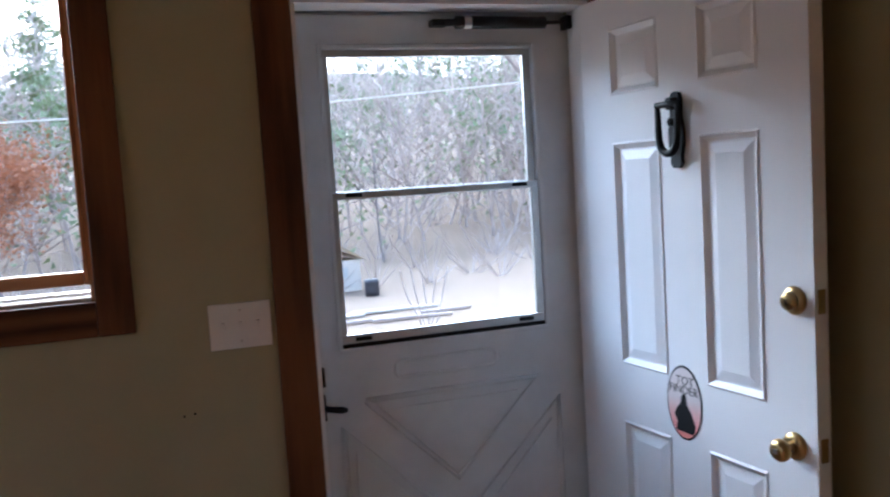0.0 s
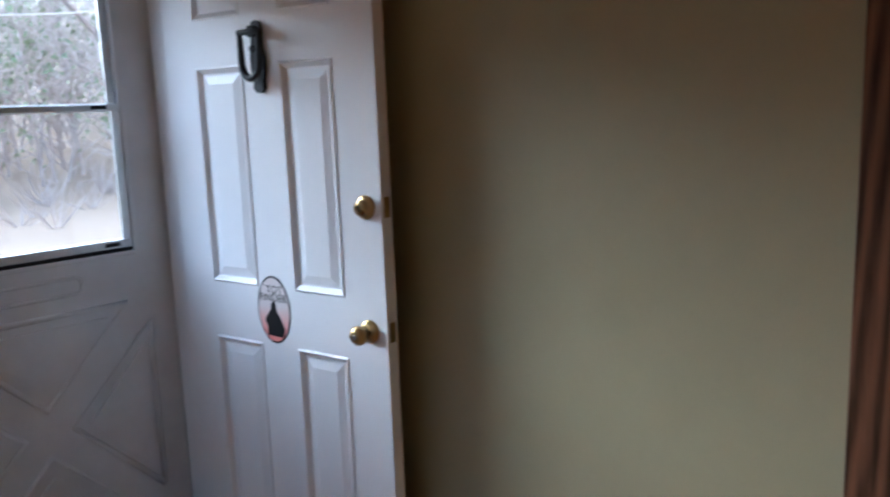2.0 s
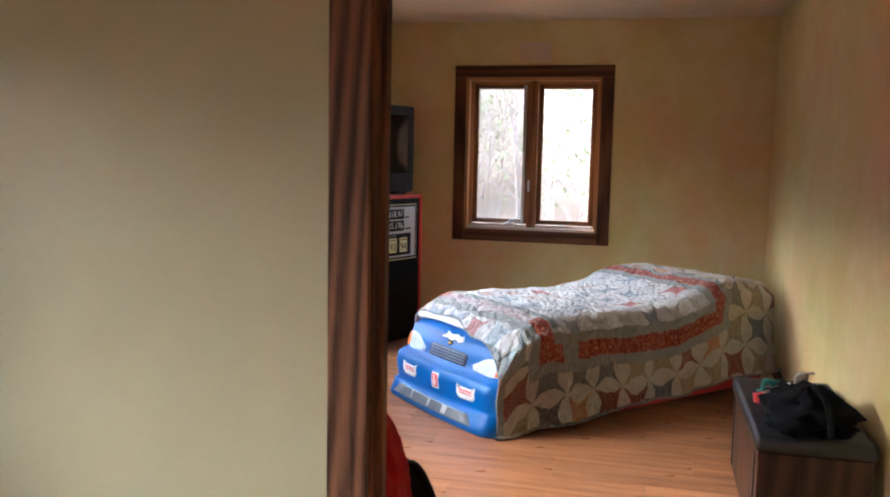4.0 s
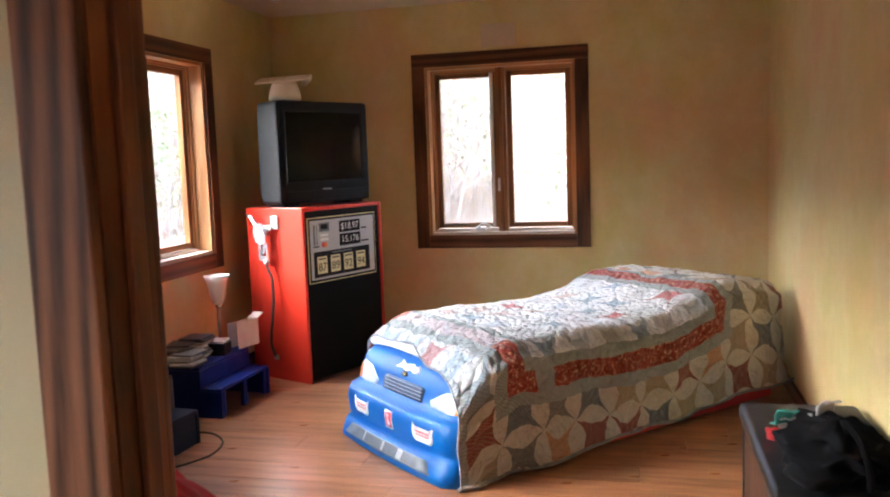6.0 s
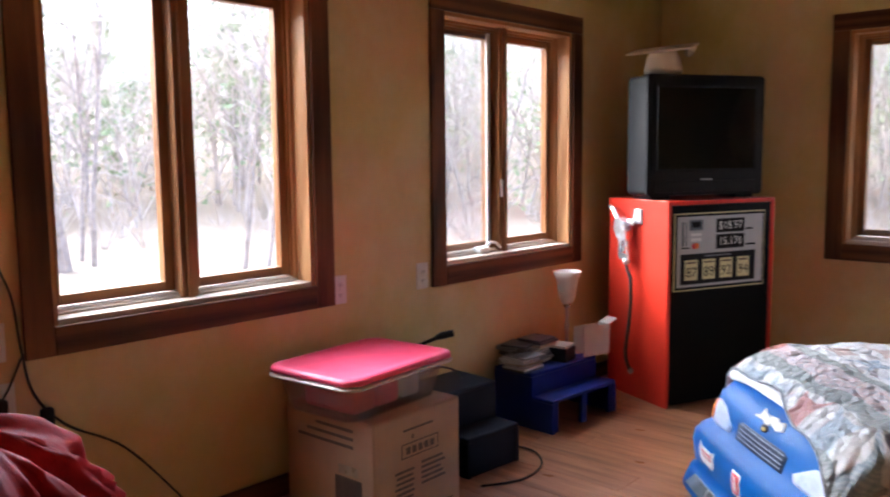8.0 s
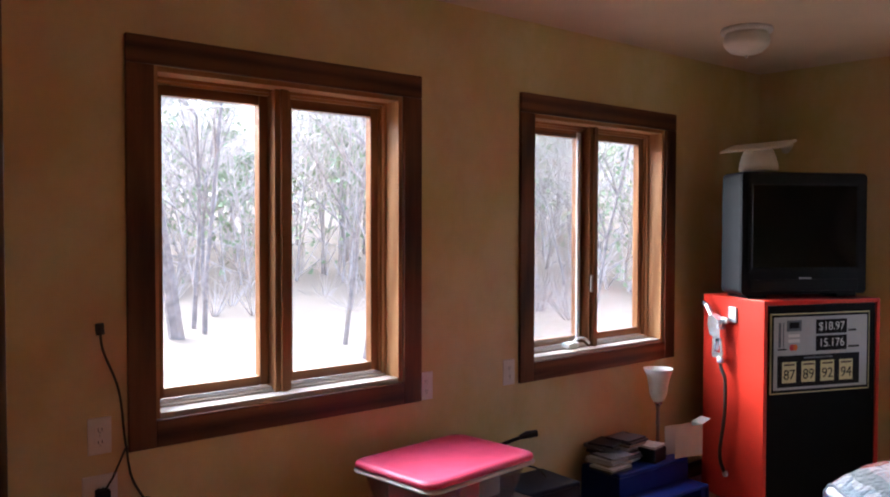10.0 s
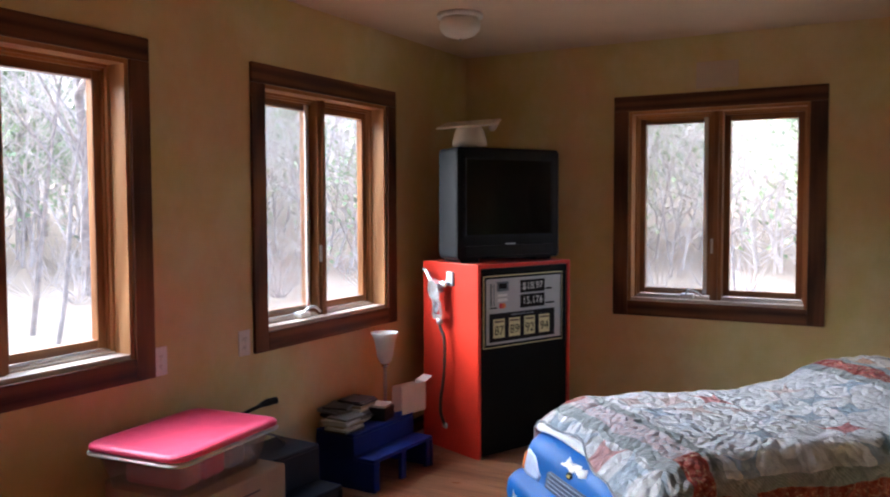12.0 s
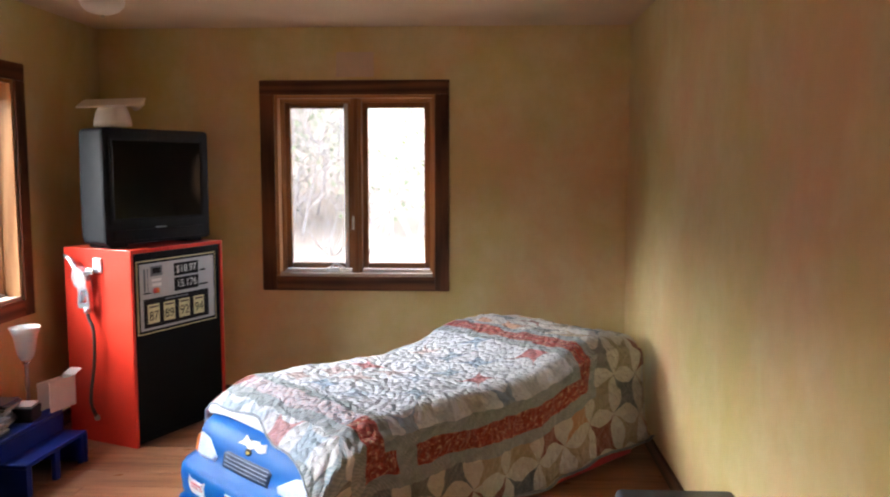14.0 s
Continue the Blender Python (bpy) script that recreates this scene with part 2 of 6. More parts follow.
def floor_material():
    m, nt, b = material("laminate_plank", 0.3)
    v = coords(nt, (22, 1.6, 1))
    info = nt.nodes.new("ShaderNodeObjectInfo")
    sh = nt.nodes.new("ShaderNodeVectorMath")
    sh.operation = "MULTIPLY_ADD"
    nt.links.new(info.outputs["Random"], sh.inputs[0])
    sh.inputs[1].default_value = (17, 29, 5)
    nt.links.new(v, sh.inputs[2])
    g = noise_node(nt, sh.outputs[0], 1.1, 7, 0.68)
    knots = noise_node(nt, coords(nt, (6, 1.2, 1)), 1.5, 3, 0.5)
    col = ramp(nt, g, (0.25, (0.15, 0.058, 0.025)), (0.5, (0.36, 0.16, 0.072)), (0.75, (0.50, 0.25, 0.125)))
    tone = math_node(nt, "MULTIPLY_ADD", info.outputs["Random"], 0.35, 0.82)
    col = mix_node(nt, 1.0, col, tone, "MULTIPLY")
    col = mix_node(nt, math_node(nt, "MULTIPLY", ramp(nt, knots, (0.6, 0.0), (0.75, 1.0)), 0.5), col, (0.16, 0.055, 0.02))
    nt.links.new(col, b.inputs["Base Color"])
    nt.links.new(math_node(nt, "MULTIPLY_ADD", knots, 0.2, 0.2), b.inputs["Roughness"])
    bump(nt, b, g, 0.08, 0.001)
    b.inputs["Specular IOR Level"].default_value = 0.38
    return m


M_FLOOR = floor_material()
M_GAP = plain("floor_underlay", (0.05, 0.022, 0.010), 0.8)


# ---- mesh helpers ----
def part(name, bm, mat, parent=None, label="", smooth=False):
    me = bpy.data.meshes.new(name)
    bmesh.ops.recalc_face_normals(bm, faces=bm.faces)
    bm.to_mesh(me)
    bm.free()
    for m in (mat if isinstance(mat, (list, tuple)) else (mat,)):
        me.materials.append(m)
    if smooth:
        me.polygons.foreach_set("use_smooth", [True] * len(me.polygons))
    ob = new(name, me)
    if parent is not None:
        ob.parent = parent
    if label:
        tagged(ob, label)
    return ob


def thing(name, m, label, category, group="", kind=""):
    ob = new(name)
    ob.empty_display_size = 0.1
    ob.matrix_basis = m
    return tagged(ob, label, category, group, kind)


def box(lo, hi, bevel=0.0, bm=None, m=None, seg=2):
    bm = bm or bmesh.new()
    got = bmesh.ops.create_cube(bm, size=1)["verts"]
    mid = [(a + b) / 2 for a, b in zip(lo, hi)]
    size = [b - a for a, b in zip(lo, hi)]
    for v in got:
        v.co = Vector([c * s + o for c, s, o in zip(v.co, size, mid)])
    if bevel:
        edges = list({e for v in got for e in v.link_edges})
        got = [v for v in bmesh.ops.bevel(bm, geom=edges, offset=bevel, segments=seg, affect="EDGES", profile=0.5)["verts"]]
        if m:
            bmesh.ops.transform(bm, matrix=m, verts=got)
    elif m:
        bmesh.ops.transform(bm, matrix=m, verts=got)
    return bm


def lathe(profile, segments=32, bm=None, m=None, cap=True):
    """A turned shape: (radius, height) from bottom to top."""
    bm = bm or bmesh.new()
    rings = []
    for r, z in profile:
        rings.append([bm.verts.new((r * math.cos(2 * math.pi * k / segments), r * math.sin(2 * math.pi * k / segments), z)) for k in range(segments)])
    for a, c in zip(rings, rings[1:]):
        for k in range(segments):
            bm.faces.new((a[k], a[(k + 1) % segments], c[(k + 1) % segments], c[k]))
    if cap:
        bm.faces.new(rings[0][::-1])
        bm.faces.new(rings[-1])
    if m:
        bmesh.ops.transform(bm, matrix=m, verts=[v for r in rings for v in r])
    return bm


def tube(points, radius, sides=8, bm=None, closed=True):
    """A round bar or cord through the points; radius may be a list."""
    bm = bm or bmesh.new()
    pts = [Vector(p) for p in points]
    rings = []
    for i, p in enumerate(pts):
        d = (pts[min(i + 1, len(pts) - 1)] - pts[max(i - 1, 0)]).normalized()
        a = d.orthogonal().normalized() if i == 0 else (rings_dir - d * rings_dir.dot(d)).normalized()
        rings_dir = a
        c = d.cross(a)
        r = radius[i] if isinstance(radius, (list, tuple)) else radius
        rings.append([bm.verts.new(p + (a * math.cos(2 * math.pi * k / sides) + c * math.sin(2 * math.pi * k / sides)) * r) for k in range(sides)])
    for a, c in zip(rings, rings[1:]):
        for k in range(sides):
            bm.faces.new((a[k], a[(k + 1) % sides], c[(k + 1) % sides], c[k]))
    if closed:
        bm.faces.new(rings[0][::-1])
        bm.faces.new(rings[-1])
    return bm


def curve_points(pts, n=8):
    """Catmull-Rom points through pts."""
    p = [Vector(q) for q in pts]
    p = [p[0]] + p + [p[-1]]
    out = []
    for i in range(1, len(p) - 2):
        for k in range(n):
            t = k / n
            a, b, c, d = p[i - 1], p[i], p[i + 1], p[i + 2]
            out.append(0.5 * ((2 * b) + (c - a) * t + (2 * a - 5 * b + 4 * c - d) * t * t + (3 * b - a - 3 * c + d) * t ** 3))
    out.append(p[-2])
    return out


def prism(outline, y0, y1, bm=None, m=None):
    """An outline of (x, z) pushed from y0 to y1."""
    bm = bm or bmesh.new()
    a = [bm.verts.new((x, y0, z)) for x, z in outline]
    c = [bm.verts.new((x, y1, z)) for x, z in outline]
    bm.faces.new(a)
    bm.faces.new(c[::-1])
    n = len(outline)
    for k in range(n):
        bm.faces.new((a[k], c[k], c[(k + 1) % n], a[(k + 1) % n]))
    if m:
        bmesh.ops.transform(bm, matrix=m, verts=a + c)
    return bm


def rounded(w, h, r, n=5):
    out = []
    for cx, cz, s in ((w / 2 - r, h / 2 - r, 0), (-w / 2 + r, h / 2 - r, 90), (-w / 2 + r, -h / 2 + r, 180), (w / 2 - r, -h / 2 + r, 270)):
        for k in range(n + 1):
            a = radians(s + 90 * k / n)
            out.append((cx + r * math.cos(a), cz + r * math.sin(a)))
    return out


def text_part(name, body, size, mat, parent, m, depth=0.001, label="", align="CENTER"):
    cu = bpy.data.curves.new(name, "FONT")
    cu.body, cu.size, cu.extrude, cu.align_x, cu.align_y = body, size, depth, align, "CENTER"
    tmp = new(name + "_tmp", cu)
    me = bpy.data.meshes.new_from_object(tmp.evaluated_get(bpy.context.evaluated_depsgraph_get()))
    bpy.data.objects.remove(tmp)
    me.name = name
    me.materials.clear()
    me.materials.append(mat)
    ob = new(name, me)
    ob.parent = parent
    ob.matrix_basis = m
    if label:
        tagged(ob, label)
    return ob


FRONT = Matrix.Rotation(radians(90), 4, "X")   # text lying in x-y stood up to face -y


def wall(name, along, inner, outer, a0, a1, openings, mat, label, z1=CEIL):
    """A wall as one mesh: along 'x' or 'y', its two faces, its ends, and openings (a, b, z0, z1)."""
    bm = bmesh.new()
    cuts = sorted({a0, a1, *[v for o in openings for v in o[:2]]})
    lo, hi = min(inner, outer), max(inner, outer)
    for p, q in zip(cuts, cuts[1:]):
        mid = (p + q) / 2
        holes = sorted([o[2:] for o in openings if o[0] < mid < o[1]])
        z = 0.0
        for h0, h1 in holes + [(z1, z1)]:
            if h0 - z > 1e-4:
                if along == "x":
                    box((p, lo, z), (q, hi, h0), bm=bm)
                else:
                    box((lo, p, z), (hi, q, h0), bm=bm)
            z = h1
    bmesh.ops.remove_doubles(bm, verts=bm.verts, dist=1e-5)
    return tagged(part(name, bm, mat), label, "wall", kind="structure")


# ---- structure ----
WIN = {1: (3.145, 4.180), 2: (4.955, 6.005)}
WZ = (0.815, 1.985)
W3 = (0.545, 1.580)
# Left part is unseen, widened to let more daylight into the entry.
W0 = (-2.40, 0.41)
W0Z = (1.272, 2.20)
DOOR = (0.965, 1.870)

wall("wall_north_entry", "x", W, W + WT, EW, P0, [(*W0, *W0Z), (*DOOR, 0.0, 2.045)], M_ENTRY, "beige painted entry wall with door and window openings")
wall("wall_north_bedroom", "x", W, W + WT, P0, F + WT, [(*WIN[1], *WZ), (*WIN[2], *WZ)], M_WALL, "ochre rag-painted bedroom wall with two window openings")
wall("wall_east", "y", F, F + WT, S - 0.15, W, [(*W3, *WZ)], M_WALL, "golden ochre rag-painted wall with a window opening")
wall("wall_south", "x", S, S - 0.15, P1, F, [], M_WALL, "pale yellow rag-painted bedroom wall")
def partition():
    bm = bmesh.new()
    segs = [(JY + 0.02, W, 0.0, CEIL), (JS - 0.02, JY + 0.02, HEAD + 0.02, CEIL), (ES, JS - 0.02, 0.0, CEIL)]
    for y0, y1, z0, z1 in segs:
        box((P0, y0, z0), (P1, y1, z1), bm=bm)
    for f in bm.faces:
        f.material_index = 1 if f.calc_center_median().x > (P0 + P1) / 2 + 0.02 else 0
    tagged(part("wall_partition", bm, [M_ENTRY, M_WALL]), "painted partition wall, beige on the entry side, ochre inside", "wall", kind="structure")
partition()
# The opening is never in view; added to light the entry from the west.
wall("wall_west", "y", EW, EW - 0.15, ES, W, [(0.2, 1.8, 1.1, 2.1)], M_ENTRY, "plain beige entry wall with an unseen opening added for daylight")
wall("wall_south_entry", "x", ES, ES - 0.15, EW, P0, [], M_ENTRY, "plain beige entry wall")

bm = box((EW - 0.15, ES - 0.15, CEIL), (F + WT, W + WT, CEIL + 0.12))
tagged(part("ceiling", bm, M_CEIL), "warm off-white textured painted ceiling", "ceiling", kind="structure")
floor = tagged(part("floor", box((EW - 0.15, ES - 0.15, -0.12), (F + WT, W + WT, -0.010)), M_GAP), "reddish brown laminate plank floor", "floor", kind="structure")

# baseboards
def baseboard(lo, hi):
    tagged(part("baseboard", box(lo, hi, 0.004), M_TRIM_H), "dark walnut-stained wooden baseboard", "baseboard", kind="structure")
baseboard((P1 + 0.001, W - 0.016, 0.0), (F - 0.001, W, 0.085))
baseboard((F - 0.016, S + 0.001, 0.0), (F, W - 0.017, 0.085))
baseboard((P1 + 0.001, S, 0.0), (F - 0.017, S + 0.016, 0.085))
baseboard((P0 - 0.016, JY + 0.089, 0.0), (P0, W - 0.001, 0.085))
baseboard((EW, W - 0.016, 0.0), (0.86, W, 0.085))


def frame_boards(parent, name, u0, u1, z0, z1, w, d0, d1, mats, bevel=0.004, bottom=True, label=""):
    """Four boards round an opening u0..u1, z0..z1, w wide, from depth d0 to d1 (local x, z, y)."""
    part(name, box((u0 - w, d0, z0 if not bottom else z0 - w), (u0, d1, z1), bevel), mats[0], parent, label)
    part(name, box((u1, d0, z0 if not bottom else z0 - w), (u1 + w, d1, z1), bevel), mats[0], parent, label)
    part(name, box((u0 - w, d0, z1 + 0.0005), (u1 + w, d1, z1 + w), bevel), mats[1], parent, label)
    if bottom:
        part(name, box((u0 + 0.0005, d0, z0 - w), (u1 - 0.0005, d1, z0), bevel), mats[1], parent, label)


def window(name, m, width, z0, z1, label, cw=0.092, crank=True, screen=True, t=0.018, sw=0.036, steps=(0.012, 0.022)):
    """A pair of casements: local x across, y outwards from the wall's inner face, z up."""
    w = thing(name, m, label, "window", kind="structure")
    frame_boards(w, "casing", 0, width, z0, z1, cw, -0.018, 0.0, (M_TRIM, M_TRIM_H), label="dark walnut-stained casing board")
    # reveal lining
    part("reveal", box((0, 0.0005, z0), (t, 0.16, z1)), M_PINE, w)
    part("reveal", box((width - t, 0.0005, z0), (width, 0.16, z1)), M_PINE, w)
    part("reveal", box((t, 0.0005, z1 - t), (width - t, 0.16, z1)), M_PINE_H, w)
    part("window_sill", box((t, 0.0005, z0), (width - t, 0.16, z0 + t)), M_SILL, w, "pale sill with daylight in its colour")
    # stops, stepped, before the sashes
    for d, g in zip((0.085, 0.10), steps):
        part("stop", box((t, d, z0 + t), (t + g, 0.158, z1 - t)), M_PINE, w)
        part("stop", box((width - t - g, d, z0 + t), (width - t, 0.158, z1 - t)), M_PINE, w)
        part("stop", box((t + g, d, z1 - t - g), (width - t - g, 0.158, z1 - t)), M_PINE_H, w)
        part("sill_track", box((t + g, d - 0.012, z0 + t), (width - t - g, 0.158, z0 + t + g * 0.8), 0.002), M_SILL, w)
    c = width / 2
    part("mullion", box((c - 0.034, 0.060, z0 + t), (c + 0.034, 0.157, z1 - t), 0.004), M_PINE_BACKLIT, w)
    part("mullion_bead", box((c - 0.014, 0.045, z0 + t), (c + 0.014, 0.0595, z1 - t), 0.004), M_PINE_BACKLIT, w)
    for k, (u0, u1) in enumerate(((t + steps[1] + 0.0005, c - 0.0345), (c + 0.0345, width - t - steps[1] - 0.0005))):
        sash = part("sash", box((u0, 0.112, z0 + t + 0.023), (u0 + sw, 0.150, z1 - t - 0.023), 0.003), M_PINE_BACKLIT, w)
        part("sash_stile", box((u1 - sw, 0.112, z0 + t + 0.023), (u1, 0.150, z1 - t - 0.023), 0.003), M_PINE_BACKLIT, sash)
        part("sash_rail", box((u0 + sw + 0.0005, 0.112, z1 - t - 0.059), (u1 - sw - 0.0005, 0.150, z1 - t - 0.023), 0.003), M_PINE_BACKLIT_H, sash)
        part("sash_rail", box((u0 + sw + 0.0005, 0.112, z0 + t + 0.023), (u1 - sw - 0.0005, 0.150, z0 + t + 0.059), 0.003), M_PINE_BACKLIT_H, sash)
        pane = part("pane", box((u0 + sw - 0.006, 0.128, z0 + t + 0.053), (u1 - sw + 0.006, 0.132, z1 - t - 0.053)), M_GLASS, sash)
        pane.visible_shadow = False
        if screen and k == 0:
            scr = part("screen_frame", box((u1 - 0.050, 0.100, z0 + t + 0.030), (u1 - 0.026, 0.111, z1 - t - 0.030), 0.002), M_WPLAST, sash, "white screen frame")
            mesh = part("screen", box((u0 + 0.03, 0.1045, z0 + t + 0.04), (u1 - 0.05, 0.1055, z1 - t - 0.04)), M_SCREEN, sash)
            mesh.visible_shadow = False
    if crank:
        x, z = c - 0.17, z0 + t + 0.022
        cr = part("crank", box((x - 0.035, 0.045, z - 0.020), (x + 0.045, 0.099, z + 0.012), 0.008), M_WPLAST, w, "white crank operator")
        part("crank_handle", tube(curve_points([(x, 0.05, z + 0.012), (x + 0.02, 0.030, z + 0.034), (x + 0.06, 0.026, z + 0.030), (x + 0.10, 0.028, z + 0.004)]), 0.007), M_WPLAST, cr)
        part("lock_lever", box((c - 0.030, 0.050, z0 + 0.30), (c - 0.014, 0.0595, z0 + 0.39), 0.004), M_WPLAST, w, "white sash lock lever")
    return w


window("window_1", pose(WIN[1][0], W, 0), 1.035, *WZ, "paired casement window with walnut casing and honey pine reveals", crank=False, screen=False)
window("window_2", pose(WIN[2][0], W, 0), 1.05, *WZ, "paired casement window with white crank, walnut casing and pine reveals")
window("window_3", pose(F, W3[1], 0, rz=-90), 1.035, *WZ, "paired casement window above the bed, walnut casing and pine sashes")
window("window_4", pose(W0[0], W, 0), W0[1] - W0[0], *W0Z, "dark-cased casement window beside the entry door", crank=False, screen=False, t=0.010, sw=0.016, steps=(0.003, 0.006))

# doorway between entry and bedroom
def doorway():
    d = thing("door_frame_1", pose(0, 0, 0), "dark brown stained doorway frame without a door", "door frame", kind="structure")
    for x0, x1 in ((P0 - 0.018, P0 - 0.0005), (P1 + 0.0005, P1 + 0.018)):
        part("casing", box((x0, JY + 0.002, 0), (x1, JY + 0.088, HEAD + 0.10), 0.004), M_CASING, d)
        part("casing", box((x0, JS - 0.100, 0), (x1, JS - 0.002, HEAD + 0.10), 0.004), M_CASING, d)
        part("casing", box((x0, JS - 0.0015, HEAD), (x1, JY + 0.0015, HEAD + 0.10), 0.004), M_TRIM_H, d)
    for y0, y1 in ((JY, JY + 0.0195), (JS - 0.0195, JS)):
        part("jamb", box((P0, y0, 0), (P1, y1, HEAD)), M_JAMBW, d)
    part("jamb", box((P0, JS - 0.0195, HEAD + 0.0003), (P1, JY + 0.0195, HEAD + 0.0195)), M_JAMBW, d)
    for y0, y1 in ((JY - 0.012, JY - 0.0003), (JS + 0.0003, JS + 0.012)):
        part("stop", box((P0 + 0.035, y0, 0), (P0 + 0.065, y1, HEAD - 0.001), 0.003), M_JAMBW, d)
doorway()

# entry door frame
def entry_frame():
    d = thing("door_frame_2", pose(0, 0, 0), "entry door frame, dark casing and white jambs", "door frame", kind="structure")
    a, c = DOOR
    part("casing", box((a - 0.105, W - 0.018, 0), (a - 0.003, W - 0.0005, 2.145), 0.004), M_TRIM, d, "dark walnut-stained casing board")
    part("casing", box((c + 0.003, W - 0.018, 0), (c + 0.060, W - 0.0005, 2.145), 0.004), M_TRIM, d)
    part("casing", box((a - 0.0025, W - 0.018, 2.05), (c + 0.0025, W - 0.0005, 2.145), 0.004), M_TRIM_H, d)
    part("jamb", box((a, W, 0), (a + 0.012, W + 0.115, 2.03)), M_WHITE, d)
    part("jamb", box((c - 0.012, W, 0), (c, W + 0.115, 2.03)), M_WHITE, d)
    part("head_jamb", box((a, W, 2.031), (c, W + 0.115, 2.045)), M_WHITE, d)
    part("stop", box((a, W + 0.160, 1.975), (c, W + WT - 0.001, 2.0445)), M_WHITE, d)
    part("stop", box((a, W + 0.160, 0.019), (a + 0.03, W + WT - 0.001, 1.974)), M_WHITE, d)
    part("stop", box((c - 0.03, W + 0.160, 0.019), (c, W + WT - 0.001, 1.974)), M_WHITE, d)
    part("threshold", box((a, W, 0.0), (c, W + WT, 0.018), 0.004), M_ALU, d)
entry_frame()


# ---- entry: storm door ----
def storm_door():
    y = W + 0.125
    d = thing("storm_door", pose(DOOR[0] + 0.002, y, 0.02), "closed white storm door with two-pane glass and crossbuck panel", "door")
    w, h = DOOR[1] - DOOR[0] - 0.004, 2.005
    gx0, gx1, g0, g1 = 0.100, 0.765, 1.035, 1.904
    # slab built round the glass
    bm = bmesh.new()
    box((0, 0, 0), (w, 0.032, g0), bm=bm)
    box((0, 0, g0), (gx0, 0.032, g1), bm=bm)
    box((gx1, 0, g0), (w, 0.032, g1), bm=bm)
    box((0, 0, g1), (w, 0.032, h), bm=bm)
    bmesh.ops.remove_doubles(bm, verts=bm.verts, dist=1e-5)
    part("door_leaf", bm, M_STORM, d)
    # aluminium glazing frames
    def glaze(z0, z1, dy, name):
        fr = part(name, box((gx0, dy, z1 - 0.020), (gx1, dy + 0.014, z1), 0.002), M_ALU, d, "grey aluminium glazing frame")
        part("glazing_rail", box((gx0, dy, z0), (gx1, dy + 0.014, z0 + 0.026), 0.002), M_ALU, fr)
        part("glazing_stile", box((gx0, dy, z0 + 0.0265), (gx0 + 0.016, dy + 0.014, z1 - 0.0205), 0.002), M_ALU, fr)
        part("glazing_stile", box((gx1 - 0.026, dy, z0 + 0.0265), (gx1, dy + 0.014, z1 - 0.0205), 0.002), M_ALU, fr)
        p = part("pane", box((gx0 + 0.012, dy + 0.006, z0 + 0.02), (gx1 - 0.02, dy + 0.009, z1 - 0.015)), M_GLASS, fr)
        p.visible_shadow = False
        return fr
    up = glaze(1.464, g1, 0.014, "upper_glazing")
    lo = glaze(g0, 1.487, -0.003, "lower_glazing")
    for z in (1.472, g0 + 0.006):
        for x in (gx0 + 0.04, gx1 - 0.09):
            part("glazing_clip", box((x, -0.007, z), (x + 0.05, -0.0035, z + 0.012), 0.001), M_BLACK, lo if z < 1.2 else up, "dark clip")
    part("glazing_track", box((gx0, -0.0045, g0 - 0.013), (gx1, 0.0, g0 - 0.001)), M_BLACK, d, "dark seal under the glass")
    # trim bead round the opening
    part("bead", box((gx0 - 0.010, -0.006, g0 - 0.028), (gx1 + 0.010, -0.0003, g0 - 0.0135), 0.003), M_STORM, d)
    for x0, x1 in ((gx0 - 0.014, gx0 - 0.0005), (gx1 + 0.0005, gx1 + 0.016)):
        part("bead", box((x0, -0.006, g0 - 0.013), (x1, -0.0003, g1 + 0.014), 0.003), M_STORM, d)
    part("bead", box((gx0, -0.006, g1 + 0.0005), (gx1, -0.0003, g1 + 0.014), 0.003), M_STORM, d)
    # embossed crossbuck and name bar
    def ridge(name, pts, r=0.011, shut=True):
        p3 = [(x, -0.0005, z) for x, z in pts]
        if shut:
            p3.append(p3[0])
        bm = tube(p3, r, 6)
        bmesh.ops.scale(bm, vec=(1, 0.6, 1), verts=bm.verts)
        part(name, bm, M_STORM, d, smooth=True)
    ridge("name_bar", [(0.425 + x, 0.938 + z) for x, z in rounded(0.33, 0.05, 0.018)], 0.006)
    x0, x1, z0, z1 = 0.085, 0.80, 0.13, 0.855
    cx, cz, g = (x0 + x1) / 2, (z0 + z1) / 2, 0.075
    for s in (1, -1):
        ridge("crossbuck_panel", [(x0 + g, cz + s * (z1 - cz)), (x1 - g, cz + s * (z1 - cz)), (cx, cz + s * g)])
        ridge("crossbuck_panel", [(cx + s * (x1 - cx), z0 + g), (cx + s * (x1 - cx), z1 - g), (cx + s * g, cz)])
        a = [(x0 + g + 0.07, cz + s * (z1 - cz - 0.035)), (x1 - g - 0.07, cz + s * (z1 - cz - 0.035)), (cx, cz + s * (g + 0.06))]
        part("crossbuck_field", prism(a, -0.009, -0.0002), M_STORM, d)
        a = [(cx + s * (x1 - cx - 0.03), z0 + g + 0.07), (cx + s * (x1 - cx - 0.03), z1 - g - 0.07), (cx + s * (g + 0.05), cz)]
        part("crossbuck_field", prism(a, -0.009, -0.0002), M_STORM, d)
    # handle and lock
    hd = part("handle_plate", box((0.018, -0.012, 0.812), (0.036, -0.0005, 0.892), 0.004), M_BLACK, d, "black latch plate")
    part("lever", tube([(0.026, -0.018, 0.854), (0.047, -0.035, 0.852), (0.077, -0.036, 0.847), (0.094, -0.034, 0.844)], [0.010, 0.009, 0.011, 0.006], 10), M_BLACK, hd, "black lever", True)
    part("lock_plate", box((0.018, -0.016, 0.915), (0.038, -0.0005, 0.975), 0.004), M_BLACK, d, "black lock plate")

